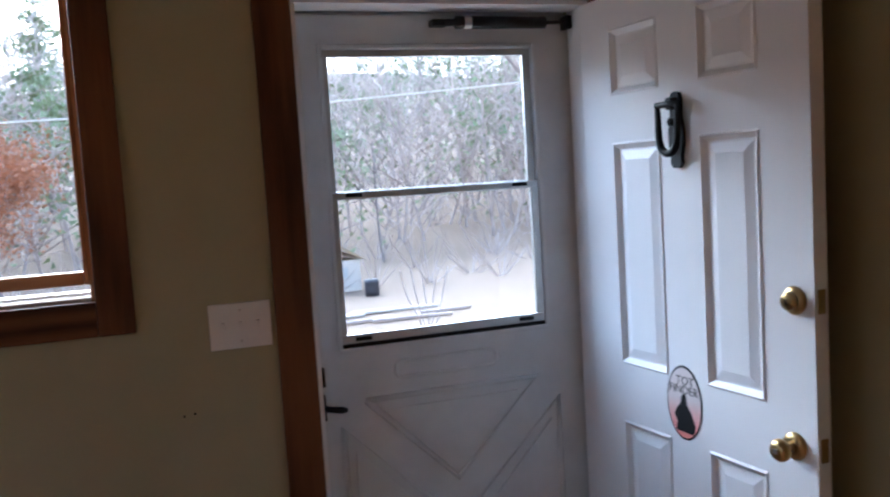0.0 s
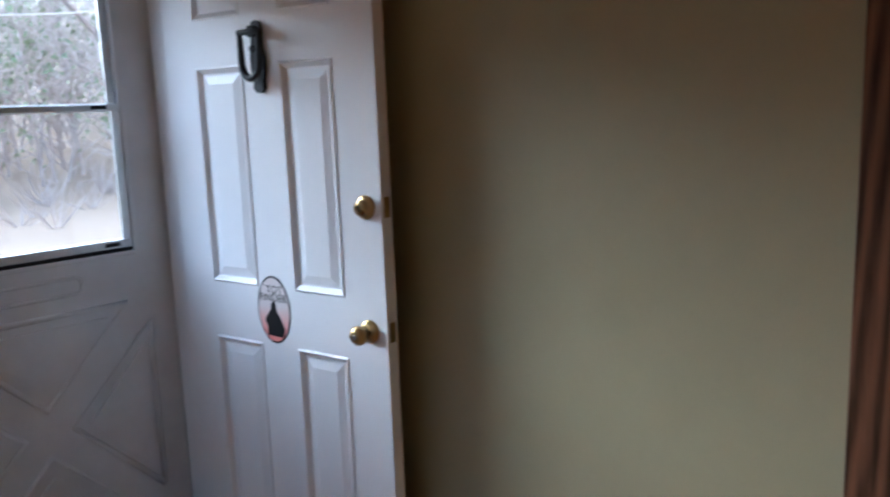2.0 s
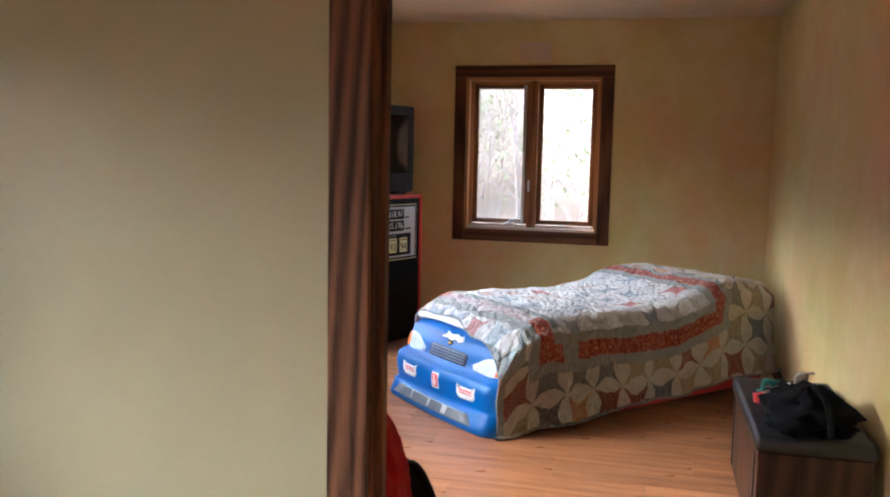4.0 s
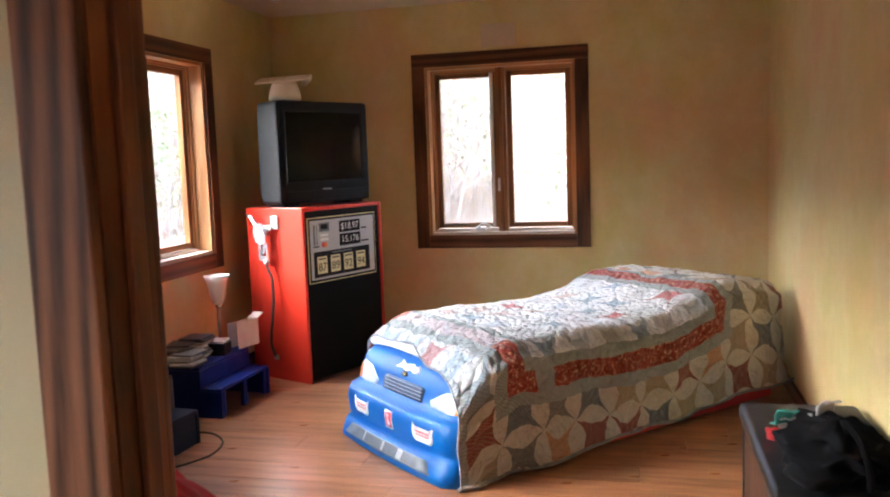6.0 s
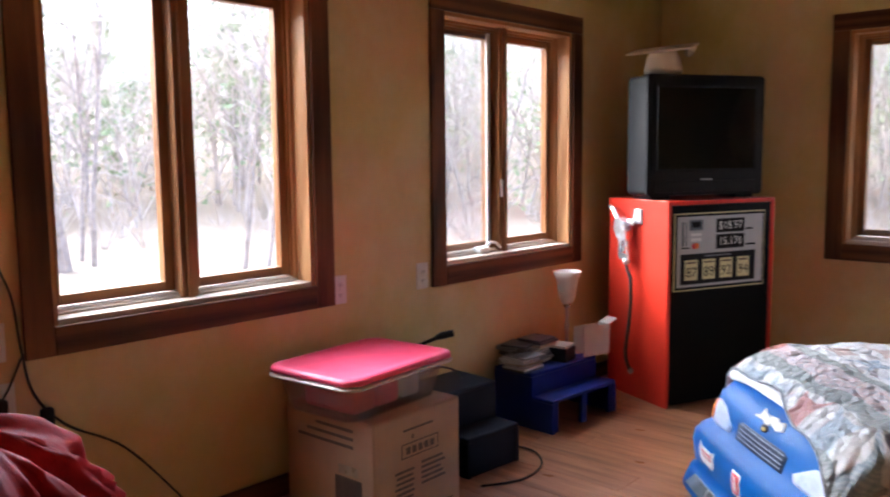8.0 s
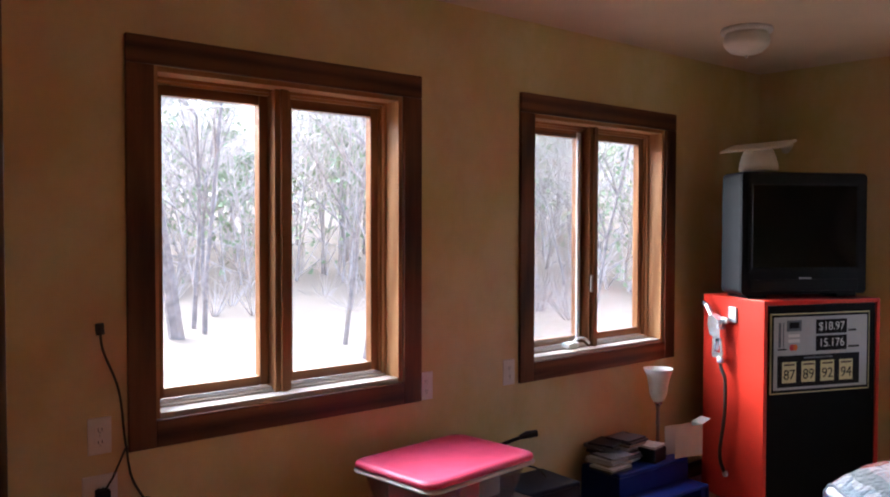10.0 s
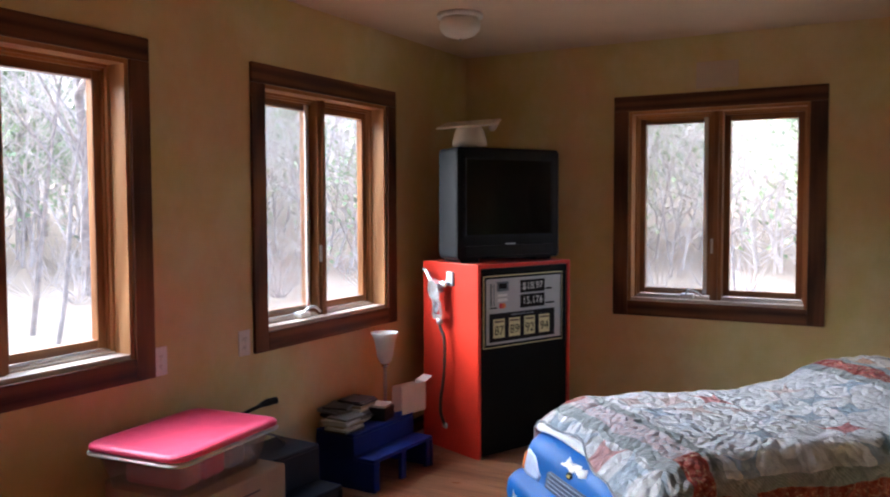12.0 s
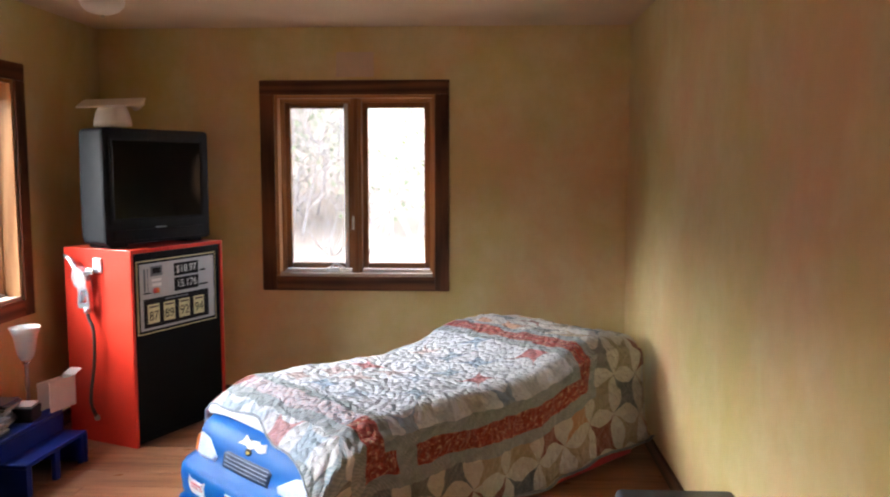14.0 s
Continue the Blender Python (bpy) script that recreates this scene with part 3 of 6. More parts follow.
    def closer(z, name):
        c = part(name, tube([(0.47, -0.036, z), (0.50, -0.036, z), (0.505, -0.036, z), (0.80, -0.036, z)], [0.011, 0.011, 0.019, 0.019], 14), M_BLACK, d, "black pneumatic door closer", True)
        part("rod", tube([(0.80, -0.036, z), (0.885, -0.036, z + 0.002)], 0.006, 8), M_BLACK, c)
        part("bracket", box((0.430, -0.040, z - 0.010), (0.480, -0.0005, z + 0.010), 0.003), M_BLACK, c)
        part("bracket", box((0.868, -0.050, z - 0.020), (0.889, -0.004, z + 0.020), 0.003), M_BLACK, c)
        part("band", tube([(0.530, -0.036, z), (0.552, -0.036, z)], 0.0205, 14), M_ALU, c, "grey band")
    closer(1.975, "door_closer")
    closer(0.060, "door_closer")
storm_door()


# ---- entry: six-panel door, standing open ----
def six_panel_door():
    hinge, ang = Vector((1.854, 2.744, 0)), -82.5
    # local x from the hinge to the free edge, -y towards the entry
    d = thing("panel_door", pose(hinge.x, hinge.y, 0.012, rz=ang), "white six-panel inner door standing wide open", "door")
    w, h, th = 0.840, 2.02, 0.044
    cols = ((0.139, 0.347), (0.495, 0.694))
    rows = ((0.139, 0.754), (0.929, 1.593), (1.730, 1.923))
    bm = bmesh.new()
    xs = [0, cols[0][0], cols[0][1], cols[1][0], cols[1][1], w]
    zs = [0, rows[0][0], rows[0][1], rows[1][0], rows[1][1], rows[2][0], rows[2][1], h]
    for i in range(5):
        for j in range(7):
            hole = i in (1, 3) and j in (1, 3, 5)
            if not hole:
                box((xs[i], 0, zs[j]), (xs[i + 1], th, zs[j + 1]), bm=bm)
    bmesh.ops.remove_doubles(bm, verts=bm.verts, dist=1e-5)
    part("door_leaf", bm, M_WHITE, d)
    for x0, x1 in cols:
        for z0, z1 in rows:
            # moulded frame, groove and raised field
            bm = bmesh.new()
            loops = []
            for inset, y in ((0.0, 0.0), (0.006, -0.004), (0.013, 0.002), (0.020, 0.009), (0.026, 0.009), (0.052, 0.002), (0.055, 0.002)):
                loops.append([bm.verts.new((x, y, z)) for x, z in ((x0 + inset, z0 + inset), (x1 - inset, z0 + inset), (x1 - inset, z1 - inset), (x0 + inset, z1 - inset))])
            for p, q in zip(loops, loops[1:]):
                for k in range(4):
                    bm.faces.new((p[k], p[(k + 1) % 4], q[(k + 1) % 4], q[k]))
            bm.faces.new(loops[-1])
            part("panel", bm, M_WHITE, d)
            part("panel_back", box((x0, th - 0.012, z0), (x1, th - 0.002, z1)), M_WHITE, d)
    # door knob and deadbolt
    def knob(x, z, length, r, name, lab):
        face = Matrix.Translation((x, 0, z)) @ Matrix.Rotation(radians(90), 4, "X")
        k = part(name, lathe([(0.0335, 0.0003), (0.034, 0.004), (0.029, 0.010), (0.014, 0.014)], 28, m=face), M_BRASS, d, lab, True)
        if length > 0.03:
            part("grip", lathe([(0.012, 0.0145), (0.011, 0.028), (0.018, 0.034), (r, 0.046), (r, 0.055), (r * 0.75, 0.064), (0.010, 0.067)], 28, m=face), M_BRASS, k, "", True)
            part("keyhole", box((x - 0.006, -0.069, z - 0.006), (x + 0.006, -0.0672, z + 0.006), 0.001), M_SATIN, k)
        else:
            part("cylinder", lathe([(0.022, 0.0145), (0.021, 0.026), (0.012, 0.029)], 24, m=face), M_BRASS, k, "", True)
            part("keyhole", box((x - 0.002, -0.0315, z - 0.007), (x + 0.002, -0.0292, z + 0.007)), M_BLACK, k)
    knob(0.778, 0.842, 0.067, 0.027, "door_knob", "worn brass door knob")
    knob(0.786, 1.190, 0.02, 0.02, "deadbolt", "brass deadbolt cylinder")
    for z in (0.842, 1.190):
        part("latch_plate", box((w + 0.0003, 0.010, z - 0.028), (w + 0.002, 0.034, z + 0.028)), M_BRASS, d, "brass latch plate")
    for z in (0.25, 1.0, 1.78):
        part("hinge", tube([(-0.004, 0.022, z - 0.05), (-0.004, 0.022, z + 0.05)], 0.006, 8), M_BRASS, d)
    # knocker: oval back plate and a ring
    kx, kz = 0.420, 1.611
    kn = part("door_knocker", prism([(kx + x, kz + z) for x, z in [(0.0, 0.100), (0.014, 0.096), (0.019, 0.080), (0.019, 0.030), (0.027, 0.0), (0.027, -0.04), (0.019, -0.07), (0.021, -0.09), (0.010, -0.102),
                (-0.010, -0.102), (-0.021, -0.09), (-0.019, -0.07), (-0.027, -0.04), (-0.027, 0.0), (-0.019, 0.030), (-0.019, 0.080), (-0.014, 0.096)]], -0.012, -0.0003), M_BLACK, d, "black iron door knocker")
    # stirrup: two arms from a cross pin, joined below in a thick curve, hanging clear of the plate
    loop = [(-0.040, 0.070), (-0.037, 0.045), (-0.036, 0.010), (-0.034, -0.025), (-0.024, -0.050), (0.0, -0.062), (0.024, -0.050), (0.034, -0.025), (0.036, 0.010), (0.037, 0.045), (0.040, 0.070)]
    arm = curve_points([(kx + x, -0.036 - 0.10 * (0.07 - z) * 0.15, kz + z) for x, z in loop], 4)
    part("stirrup", tube(arm, [0.0065 + 0.0045 * math.sin(math.pi * k / (len(arm) - 1)) for k in range(len(arm))], 10), M_BLACK, kn, "", True)
    part("pin", tube([(kx - 0.044, -0.036, kz + 0.066), (kx, -0.030, kz + 0.068), (kx + 0.044, -0.036, kz + 0.066)], 0.009, 10), M_BLACK, kn, "", True)
    part("pin_mount", box((kx - 0.013, -0.034, kz + 0.052), (kx + 0.013, -0.011, kz + 0.085), 0.005), M_BLACK, kn)
    part("boss", lathe([(0.010, 0.011), (0.010, 0.030), (0.006, 0.034)], 14, m=Matrix.Translation((kx, 0, kz + 0.02)) @ Matrix.Rotation(radians(90), 4, "X")), M_BLACK, kn)
    # oval sticker with dark lettering over a plain dark shape
    sx, sz = 0.405, 0.863
    ov = lambda rx, rz, n=36: [(sx + rx * math.cos(2 * math.pi * k / n), sz + rz * math.sin(2 * math.pi * k / n)) for k in range(n)]
    st = part("sticker", prism(ov(0.069, 0.105), -0.0012, -0.0002), M_INK, d, "oval sticker, dark lettering on pale pink")
    part("sticker_face", prism(ov(0.064, 0.099), -0.0020, -0.0013), M_STICKER, st)
    part("sticker_figure", prism([(sx + 0.95 * x, sz - 0.008 + 0.92 * z) for x, z in ((-0.035, -0.080), (0.035, -0.082), (0.046, -0.055), (0.030, -0.020), (0.012, 0.005), (0.010, 0.028), (0.004, 0.038), (-0.010, 0.030), (-0.014, 0.008), (-0.030, -0.010), (-0.042, -0.030), (-0.030, -0.050))], -0.0026, -0.0021), M_INK, st, "dark plain silhouette shape")
    for txt, z in (("TOT", 0.062), ("FINDER", 0.036)):
        text_part("lettering", txt, 0.034, M_INK, st, Matrix.Translation((sx + (0.006 if txt == "TOT" else 0), -0.0024, sz + z)) @ FRONT, 0.0003)


msn, nt, b = material("sticker_print", 0.4)
g = nt.nodes.new("ShaderNodeSeparateXYZ")
nt.links.new(coords(nt), g.inputs[0])
nt.links.new(ramp(nt, math_node(nt, "MULTIPLY_ADD", g.outputs["Z"], 5.0, -3.775), (0.15, (0.78, 0.28, 0.25)), (0.6, (0.72, 0.66, 0.66))), b.inputs["Base Color"])
M_STICKER = msn
six_panel_door()


# ---- entry: switch plate and wall outlets ----
def wall_plate(name, m, w, h, label, category, kind):
    """A cover plate on a wall; local -y faces the room."""
    p = thing(name, m, label, category)
    part("plate", box((-w / 2, -0.006, -h / 2), (w / 2, -0.0005, h / 2), 0.003), M_WPLAST, p)
    if kind == "switch":
        for k in (-1, 0, 1):
            part("toggle", box((k * 0.046 - 0.005, -0.018, -0.006), (k * 0.046 + 0.005, -0.0065, 0.012), 0.002), M_WPLAST, p)
    else:
        for s in (-1, 1):
            r = part("receptacle", prism([(x, z + s * 0.02) for x, z in rounded(0.034, 0.029, 0.012)], -0.0085, -0.0062), M_WPLAST, p)
            for x in (-0.006, 0.006):
                part("slot", box((x - 0.001, -0.0092, s * 0.02 - 0.004), (x + 0.001, -0.0086, s * 0.02 + 0.006)), M_INK, r)
            part("ground_hole", box((-0.002, -0.0092, s * 0.02 - 0.010), (0.002, -0.0086, s * 0.02 - 0.007)), M_INK, r)
    for z in ((-0.042, 0.042) if kind == "switch" else (0,)):
        part("screw", lathe([(0.003, 0), (0.0025, 0.001)], 10, m=Matrix.Translation((0, -0.006, z)) @ Matrix.Rotation(radians(90), 4, "X")), M_SATIN, p)
    return p


wall_plate("switch_plate", pose(0.766, W, 1.168), 0.165, 0.125, "white triple light switch plate on beige wall", "switch", "switch")
wall_plate("outlet", pose(4.305, W, 0.782), 0.074, 0.118, "white double outlet beside the window casing", "outlet", "outlet")
wall_plate("outlet", pose(4.800, W, 0.784), 0.074, 0.118, "white double outlet beside the crank window", "outlet", "outlet")
wall_plate("outlet", pose(2.965, W, 0.790), 0.074, 0.118, "white outlet with black plugs beside the window", "outlet", "outlet")
wall_plate("outlet", pose(2.965, W, 0.600), 0.110, 0.130, "pale low outlet with black plugs", "outlet", "outlet")

for x, z in ((0.601, 0.938), (0.628, 0.942)):
    nh = thing("wall_mark", pose(x, W - 0.0003, z), "small dark nail hole in the entry wall", "nail hole", kind="structure")
    part("nail_hole", lathe([(0.0035, 0.0), (0.0032, 0.0008), (0.0015, 0.0012)], 10, m=Matrix.Rotation(radians(90), 4, "X")), M_INK, nh)


# ---- bedroom: ceiling light and patch above the window ----
def ceiling_light():
    c = thing("ceiling_light", pose(5.82, 2.13, CEIL), "flush ceiling light with frosted glass mushroom shade", "lamp")
    part("base", lathe([(0.118, -0.022), (0.122, -0.012), (0.118, -0.0005)], 40), M_WPLAST, c, "", True)
    part("shade", lathe([(0.004, -0.128), (0.040, -0.124), (0.078, -0.110), (0.102, -0.084), (0.108, -0.062), (0.104, -0.042), (0.096, -0.0225)], 40), M_BULBGLASS, c, "frosted glass shade", True)
    part("finial", lathe([(0.004, -0.142), (0.008, -0.136), (0.006, -0.1285)], 14), M_SATIN, c, "", True)
ceiling_light()

cover = thing("blank_cover_plate", pose(F, 1.055, 2.175, rz=-90), "blank painted-over cover plate above the window", "cover plate")
part("plate", box((-0.12, -0.005, -0.078), (0.12, -0.0005, 0.078), 0.003), wall_paint("patch_paint", (0.56, 0.44, 0.30), (0.55, 0.43, 0.30), (0.60, 0.48, 0.34)), cover)


# ---- bedroom: petrol pump cabinet ----
def pump():
    ang = math.degrees(math.atan2(-0.385, 0.923))
    p = thing("gas_pump_cabinet", pose(5.974, 2.104, 0, rz=ang), "red cabinet made like a gas pump with black front", "cabinet")
    w, d, h = 0.73, 0.50, 1.085
    # carcass: two sides, top, back, base
    part("side", box((0, 0, 0), (0.022, d, h), 0.003), M_RED, p)
    part("side", box((w - 0.022, 0, 0), (w, d, h), 0.003), M_RED, p)
    part("top", box((0.0225, 0, h - 0.022), (w - 0.0225, d, h), 0.003), M_RED, p)
    part("back", box((0.0225, d - 0.012, 0.02), (w - 0.0225, d, h - 0.0225)), M_RED, p)
    door = part("door", box((0.024, 0.006, 0.012), (w - 0.024, 0.028, h - 0.025), 0.003), M_PUMPBLK, p, "black front panel")
    part("door_catch", lathe([(0.008, 0), (0.007, 0.008)], 12, m=Matrix.Translation((w - 0.045, 0.006, 0.57)) @ Matrix.Rotation(radians(90), 4, "X")), M_BLACKP, door)
    # printed panel
    x0, x1, z0, z1 = 0.040, 0.660, 0.615, 1.020
    pan = part("price_panel", box((x0, 0.000, z0), (x1, 0.0055, z1), 0.001), M_CREAM, p, "printed pump price panel")
    part("border", box((x0 + 0.006, -0.0012, z0 + 0.006), (x1 - 0.006, -0.0002, z1 - 0.006)), M_INK, pan)
    part("panel_face", box((x0 + 0.018, -0.0025, z0 + 0.020), (x1 - 0.018, -0.0014, z1 - 0.018)), M_SILVER, pan, "silver printed face")
    y = -0.0038
    def bar(a, b, c, e, mat, name="printed_bar", yy=y):
        return part(name, box((a, yy, c), (b, yy + 0.0010, e)), mat, pan)
    bar(0.315, 0.510, 0.912, 0.985, M_INK, "display")
    bar(0.315, 0.510, 0.826, 0.902, M_INK, "display")
    text_part("digits", "$18.97", 0.060, M_DIGIT, pan, Matrix.Translation((0.412, y - 0.0004, 0.948)) @ FRONT, 0.0002)
    text_part("digits", "15.176", 0.060, M_DIGIT, pan, Matrix.Translation((0.414, y - 0.0004, 0.864)) @ FRONT, 0.0002)
    bar(0.520, 0.570, 0.920, 0.930, M_INK)
    bar(0.520, 0.590, 0.836, 0.846, M_INK)
    # card reader drawing
    bar(0.085, 0.100, 0.850, 0.975, M_DGREY)
    bar(0.112, 0.118, 0.850, 0.975, M_DGREY)
    bar(0.135, 0.225, 0.930, 0.985, M_DGREY)
    bar(0.150, 0.210, 0.945, 0.975, M_INK, "printed_bar", y - 0.0012)
    bar(0.145, 0.215, 0.900, 0.915, M_DECALW)
    bar(0.145, 0.215, 0.872, 0.890, M_DECALW)
    bar(0.082, 0.135, 0.836, 0.844, M_INK)
    for x, m in ((0.168, M_DECALR), (0.186, M_ORANGE)):
        part("printed_dot", lathe([(0.016, 0), (0.016, 0.001)], 20, m=Matrix.Translation((x, y + 0.001, 0.848)) @ Matrix.Rotation(radians(90), 4, "X")), m, pan)
    bar(0.080, 0.592, 0.648, 0.808, M_INK, "grade_strip")
    bar(0.240, 0.420, 0.789, 0.798, M_DGREY, "printed_bar", y - 0.0012)
    for k, g in enumerate(("87", "89", "92", "94")):
        a = 0.108 + k * 0.1185
        bar(a, a + 0.085, 0.670, 0.776, M_CREAM, "grade_button", y - 0.0014)
        bar(a + 0.010, a + 0.075, 0.757, 0.766, M_GREYINK, "printed_bar", y - 0.0026)
        text_part("grade_number", g, 0.072, M_INK, pan, Matrix.Translation((a + 0.043, y - 0.0018, 0.709)) @ FRONT, 0.0003)
    # nozzle, holster and hose on the side (local x = 0, facing -x)
    hol = part("holster", box((-0.012, 0.205, 0.955), (-0.0005, 0.265, 1.035), 0.003), M_ALU, p, "grey metal nozzle holder")
    side = Matrix.Rotation(radians(90), 4, "Z")     # outlines drawn along the cabinet's side
    slab = lambda pts, x0, x1: prism([(y, z) for y, z in pts], -x1, -x0, m=side)
    noz = part("nozzle", slab([(0.365, 0.975), (0.335, 0.990), (0.285, 0.965), (0.262, 0.915), (0.262, 0.872), (0.300, 0.860), (0.350, 0.880), (0.372, 0.930)], -0.066, -0.024), M_CHROME, p, "chrome fuel nozzle")
    part("nozzle_spout", tube(curve_points([(-0.045, 0.350, 0.970), (-0.045, 0.378, 1.000), (-0.044, 0.405, 1.028), (-0.043, 0.440, 1.040)]), [0.018 - 0.0075 * k / 24 for k in range(25)], 12), M_CHROME, noz, "", True)
    for y0, y1, z0, z1, y2, y3 in ((0.340, 0.318, 0.885, 0.770, 0.318, 0.340), (0.282, 0.262, 0.885, 0.770, 0.250, 0.272)):
        part("guard_bar", slab([(y0, z0), (y1, z0), (y2, z1), (y3, z1)], -0.056, -0.036), M_CHROME, noz)
    part("guard_foot", slab([(0.345, 0.792), (0.248, 0.792), (0.252, 0.764), (0.335, 0.760)], -0.057, -0.035), M_CHROME, noz)
    part("trigger", tube([(-0.046, 0.308, 0.880), (-0.046, 0.300, 0.840), (-0.046, 0.312, 0.800)], 0.007, 8), M_ALU, noz)
    part("nozzle_hook", box((-0.040, 0.240, 0.945), (-0.0125, 0.290, 0.980), 0.006), M_CHROME, noz)
    part("swivel", lathe([(0.015, 0.0), (0.019, 0.012), (0.016, 0.034)], 14, m=Matrix.Translation((-0.046, 0.283, 0.735))), M_ALU, noz, "", True)
    part("hose", tube(curve_points([(-0.046, 0.283, 0.735), (-0.046, 0.272, 0.705), (-0.044, 0.245, 0.650), (-0.042, 0.245, 0.520), (-0.040, 0.262, 0.400), (-0.036, 0.288, 0.300), (-0.028, 0.300, 0.220), (-0.012, 0.292, 0.160), (0.001, 0.286, 0.140)], 6), 0.0095, 10), M_HOSE, p, "black hose", True)
    part("hose_boss", lathe([(0.018, 0.0003), (0.014, 0.014)], 16, m=Matrix.Translation((0, 0.286, 0.140)) @ Matrix.Rotation(radians(-90), 4, "Y")), M_ALU, p)
M_HOSE = plain("grey_black_hose", (0.045, 0.042, 0.040), 0.45)
M_CHROME = plain("chrome", (0.72, 0.73, 0.75), 0.22, 0.9, vary=0.05)
pump()


# ---- bedroom: tube television on the cabinet ----
def television():
    t = thing("television", pose(6.004, 2.247, 1.087, rz=-29.0), "large black tube television standing on the red cabinet", "television")
    w, h = 0.725, 0.645
    bm = bmesh.new()
    rings = []
    for y, sx, sz, lift, r in ((0.000, 1.0, 1.0, 0.0, 0.020), (0.012, 1.012, 1.01, -0.0, 0.026), (0.185, 1.012, 1.005, 0.0, 0.03), (0.215, 0.96, 0.965, 0.0, 0.04), (0.350, 0.72, 0.72, 0.02, 0.06), (0.420, 0.50, 0.46, 0.07, 0.05)):
        ring = [bm.verts.new((w / 2 + x, y, 0.018 + lift + (h - 0.018) * sz / 2 + z)) for x, z in rounded(w * sx, (h - 0.018) * sz, r, 4)]
        rings.append(ring)
    n = len(rings[0])
    for a, c in zip(rings, rings[1:]):
        for k in range(n):
            bm.faces.new((a[k], a[(k + 1) % n], c[(k + 1) % n], c[k]))
    bm.faces.new(rings[0])
    bm.faces.new(rings[-1][::-1])
    part("shell", bm, M_TVSHELL, t, "charcoal plastic shell")
    # bezel recess and curved tube
    bm = bmesh.new()
    loops = []
    for inset, y in ((0.035, -0.0005), (0.035, -0.008), (0.050, -0.008), (0.062, -0.001)):
        z0, z1 = 0.115, h
        loops.append([bm.verts.new(c) for c in ((inset, y, z0 + inset - 0.02), (w - inset, y, z0 + inset - 0.02), (w - inset, y, z1 - inset), (inset, y, z1 - inset))])
    for a, c in zip(loops, loops[1:]):
        for k in range(4):
            bm.faces.new((a[k], a[(k + 1) % 4], c[(k + 1) % 4], c[k]))
    part("bezel", bm, M_BLACKP, t)
    bm = bmesh.new()
    nx, nz = 14, 10
    x0, x1, z0, z1 = 0.062, w - 0.062, 0.158, h - 0.063
    grid = [[bm.verts.new((x0 + (x1 - x0) * i / nx, -0.0012 - 0.012 * (1 - (2 * i / nx - 1) ** 2) * (1 - (2 * j / nz - 1) ** 2), z0 + (z1 - z0) * j / nz)) for j in range(nz + 1)] for i in range(nx + 1)]
    for i in range(nx):
        for j in range(nz):
            bm.faces.new((grid[i][j], grid[i + 1][j], grid[i + 1][j + 1], grid[i][j + 1]))
    part("screen", bm, M_TVSCREEN, t, "dark switched-off glass tube", True)
    part("control_strip", box((0.05, -0.006, 0.035), (w - 0.05, -0.0005, 0.095), 0.004), M_BLACKP, t)
    part("badge", box((w / 2 - 0.035, -0.0075, 0.098), (w / 2 + 0.035, -0.0006, 0.106), 0.001), M_SILVER, t)
    for x in (0.10, w - 0.10):
        part("foot", box((x - 0.06, 0.02, 0.0), (x + 0.06, 0.20, 0.0175), 0.004), M_BLACKP, t)
television()


def cap_on_tv():
    c = thing("graduation_cap", pose(6.22, 2.28, 1.752, rz=-20), "off-white square-topped graduation cap on the television", "hat")
    part("crown", lathe([(0.100, 0.0), (0.098, 0.03), (0.086, 0.075), (0.070, 0.112)], 30), M_HAT, c, "", True)
    m = Matrix.Translation((0.0, 0.0, 0.128)) @ Matrix.Rotation(radians(-10), 4, "Y") @ Matrix.Rotation(radians(4), 4, "X") @ Matrix.Rotation(radians(38), 4, "Z")
    part("board", box((-0.165, -0.165, -0.006), (0.165, 0.165, 0.006), 0.004, m=m), M_HAT, c)
    part("button", lathe([(0.012, 0.0), (0.008, 0.008)], 12, m=m @ Matrix.Translation((0, 0, 0.0055))), M_HAT, c)
    part("roll", tube([(0.09, -0.12, 0.130), (0.20, 0.02, 0.118)], 0.022, 10), M_HAT, c, "", True)
cap_on_tv()


# ---- bedroom: toy-car bed ----
BW, BL = 0.985, 2.05
BED = pose(4.540, 0.825, 0, rz=-43.0)
NOSE = [(0.30, 0.460), (0.16, 0.450), (0.085, 0.428), (0.040, 0.395), (0.012, 0.330), (-0.004, 0.268), (-0.048, 0.256), (-0.070, 0.238), (-0.078, 0.195), (-0.070, 0.128),
        (-0.062, 0.104), (-0.088, 0.090), (-0.114, 0.035), (-0.118, 0.012), (-0.106, 0.0)]


def nose_back(b):
    """How far the car's front curves back towards its corners."""
    s = abs(2 * b / BW - 1)
    return 0.024 * s * s + 0.045 * max(0.0, (s - 0.86) / 0.14) ** 2


def on_nose(b, z, out=0.0):
    for (a0, z0), (a1, z1) in zip(NOSE, NOSE[1:]):
        if z1 <= z <= z0:
            t = (z - z0) / (z1 - z0) if z1 != z0 else 0
            n = Vector((z1 - z0, 0, -(a1 - a0))).normalized()
            if n.x > 0:
                n = -n
            return Vector((a0 + (a1 - a0) * t + nose_back(b), b, z)) + n * out
    return Vector((0.3, b, z))


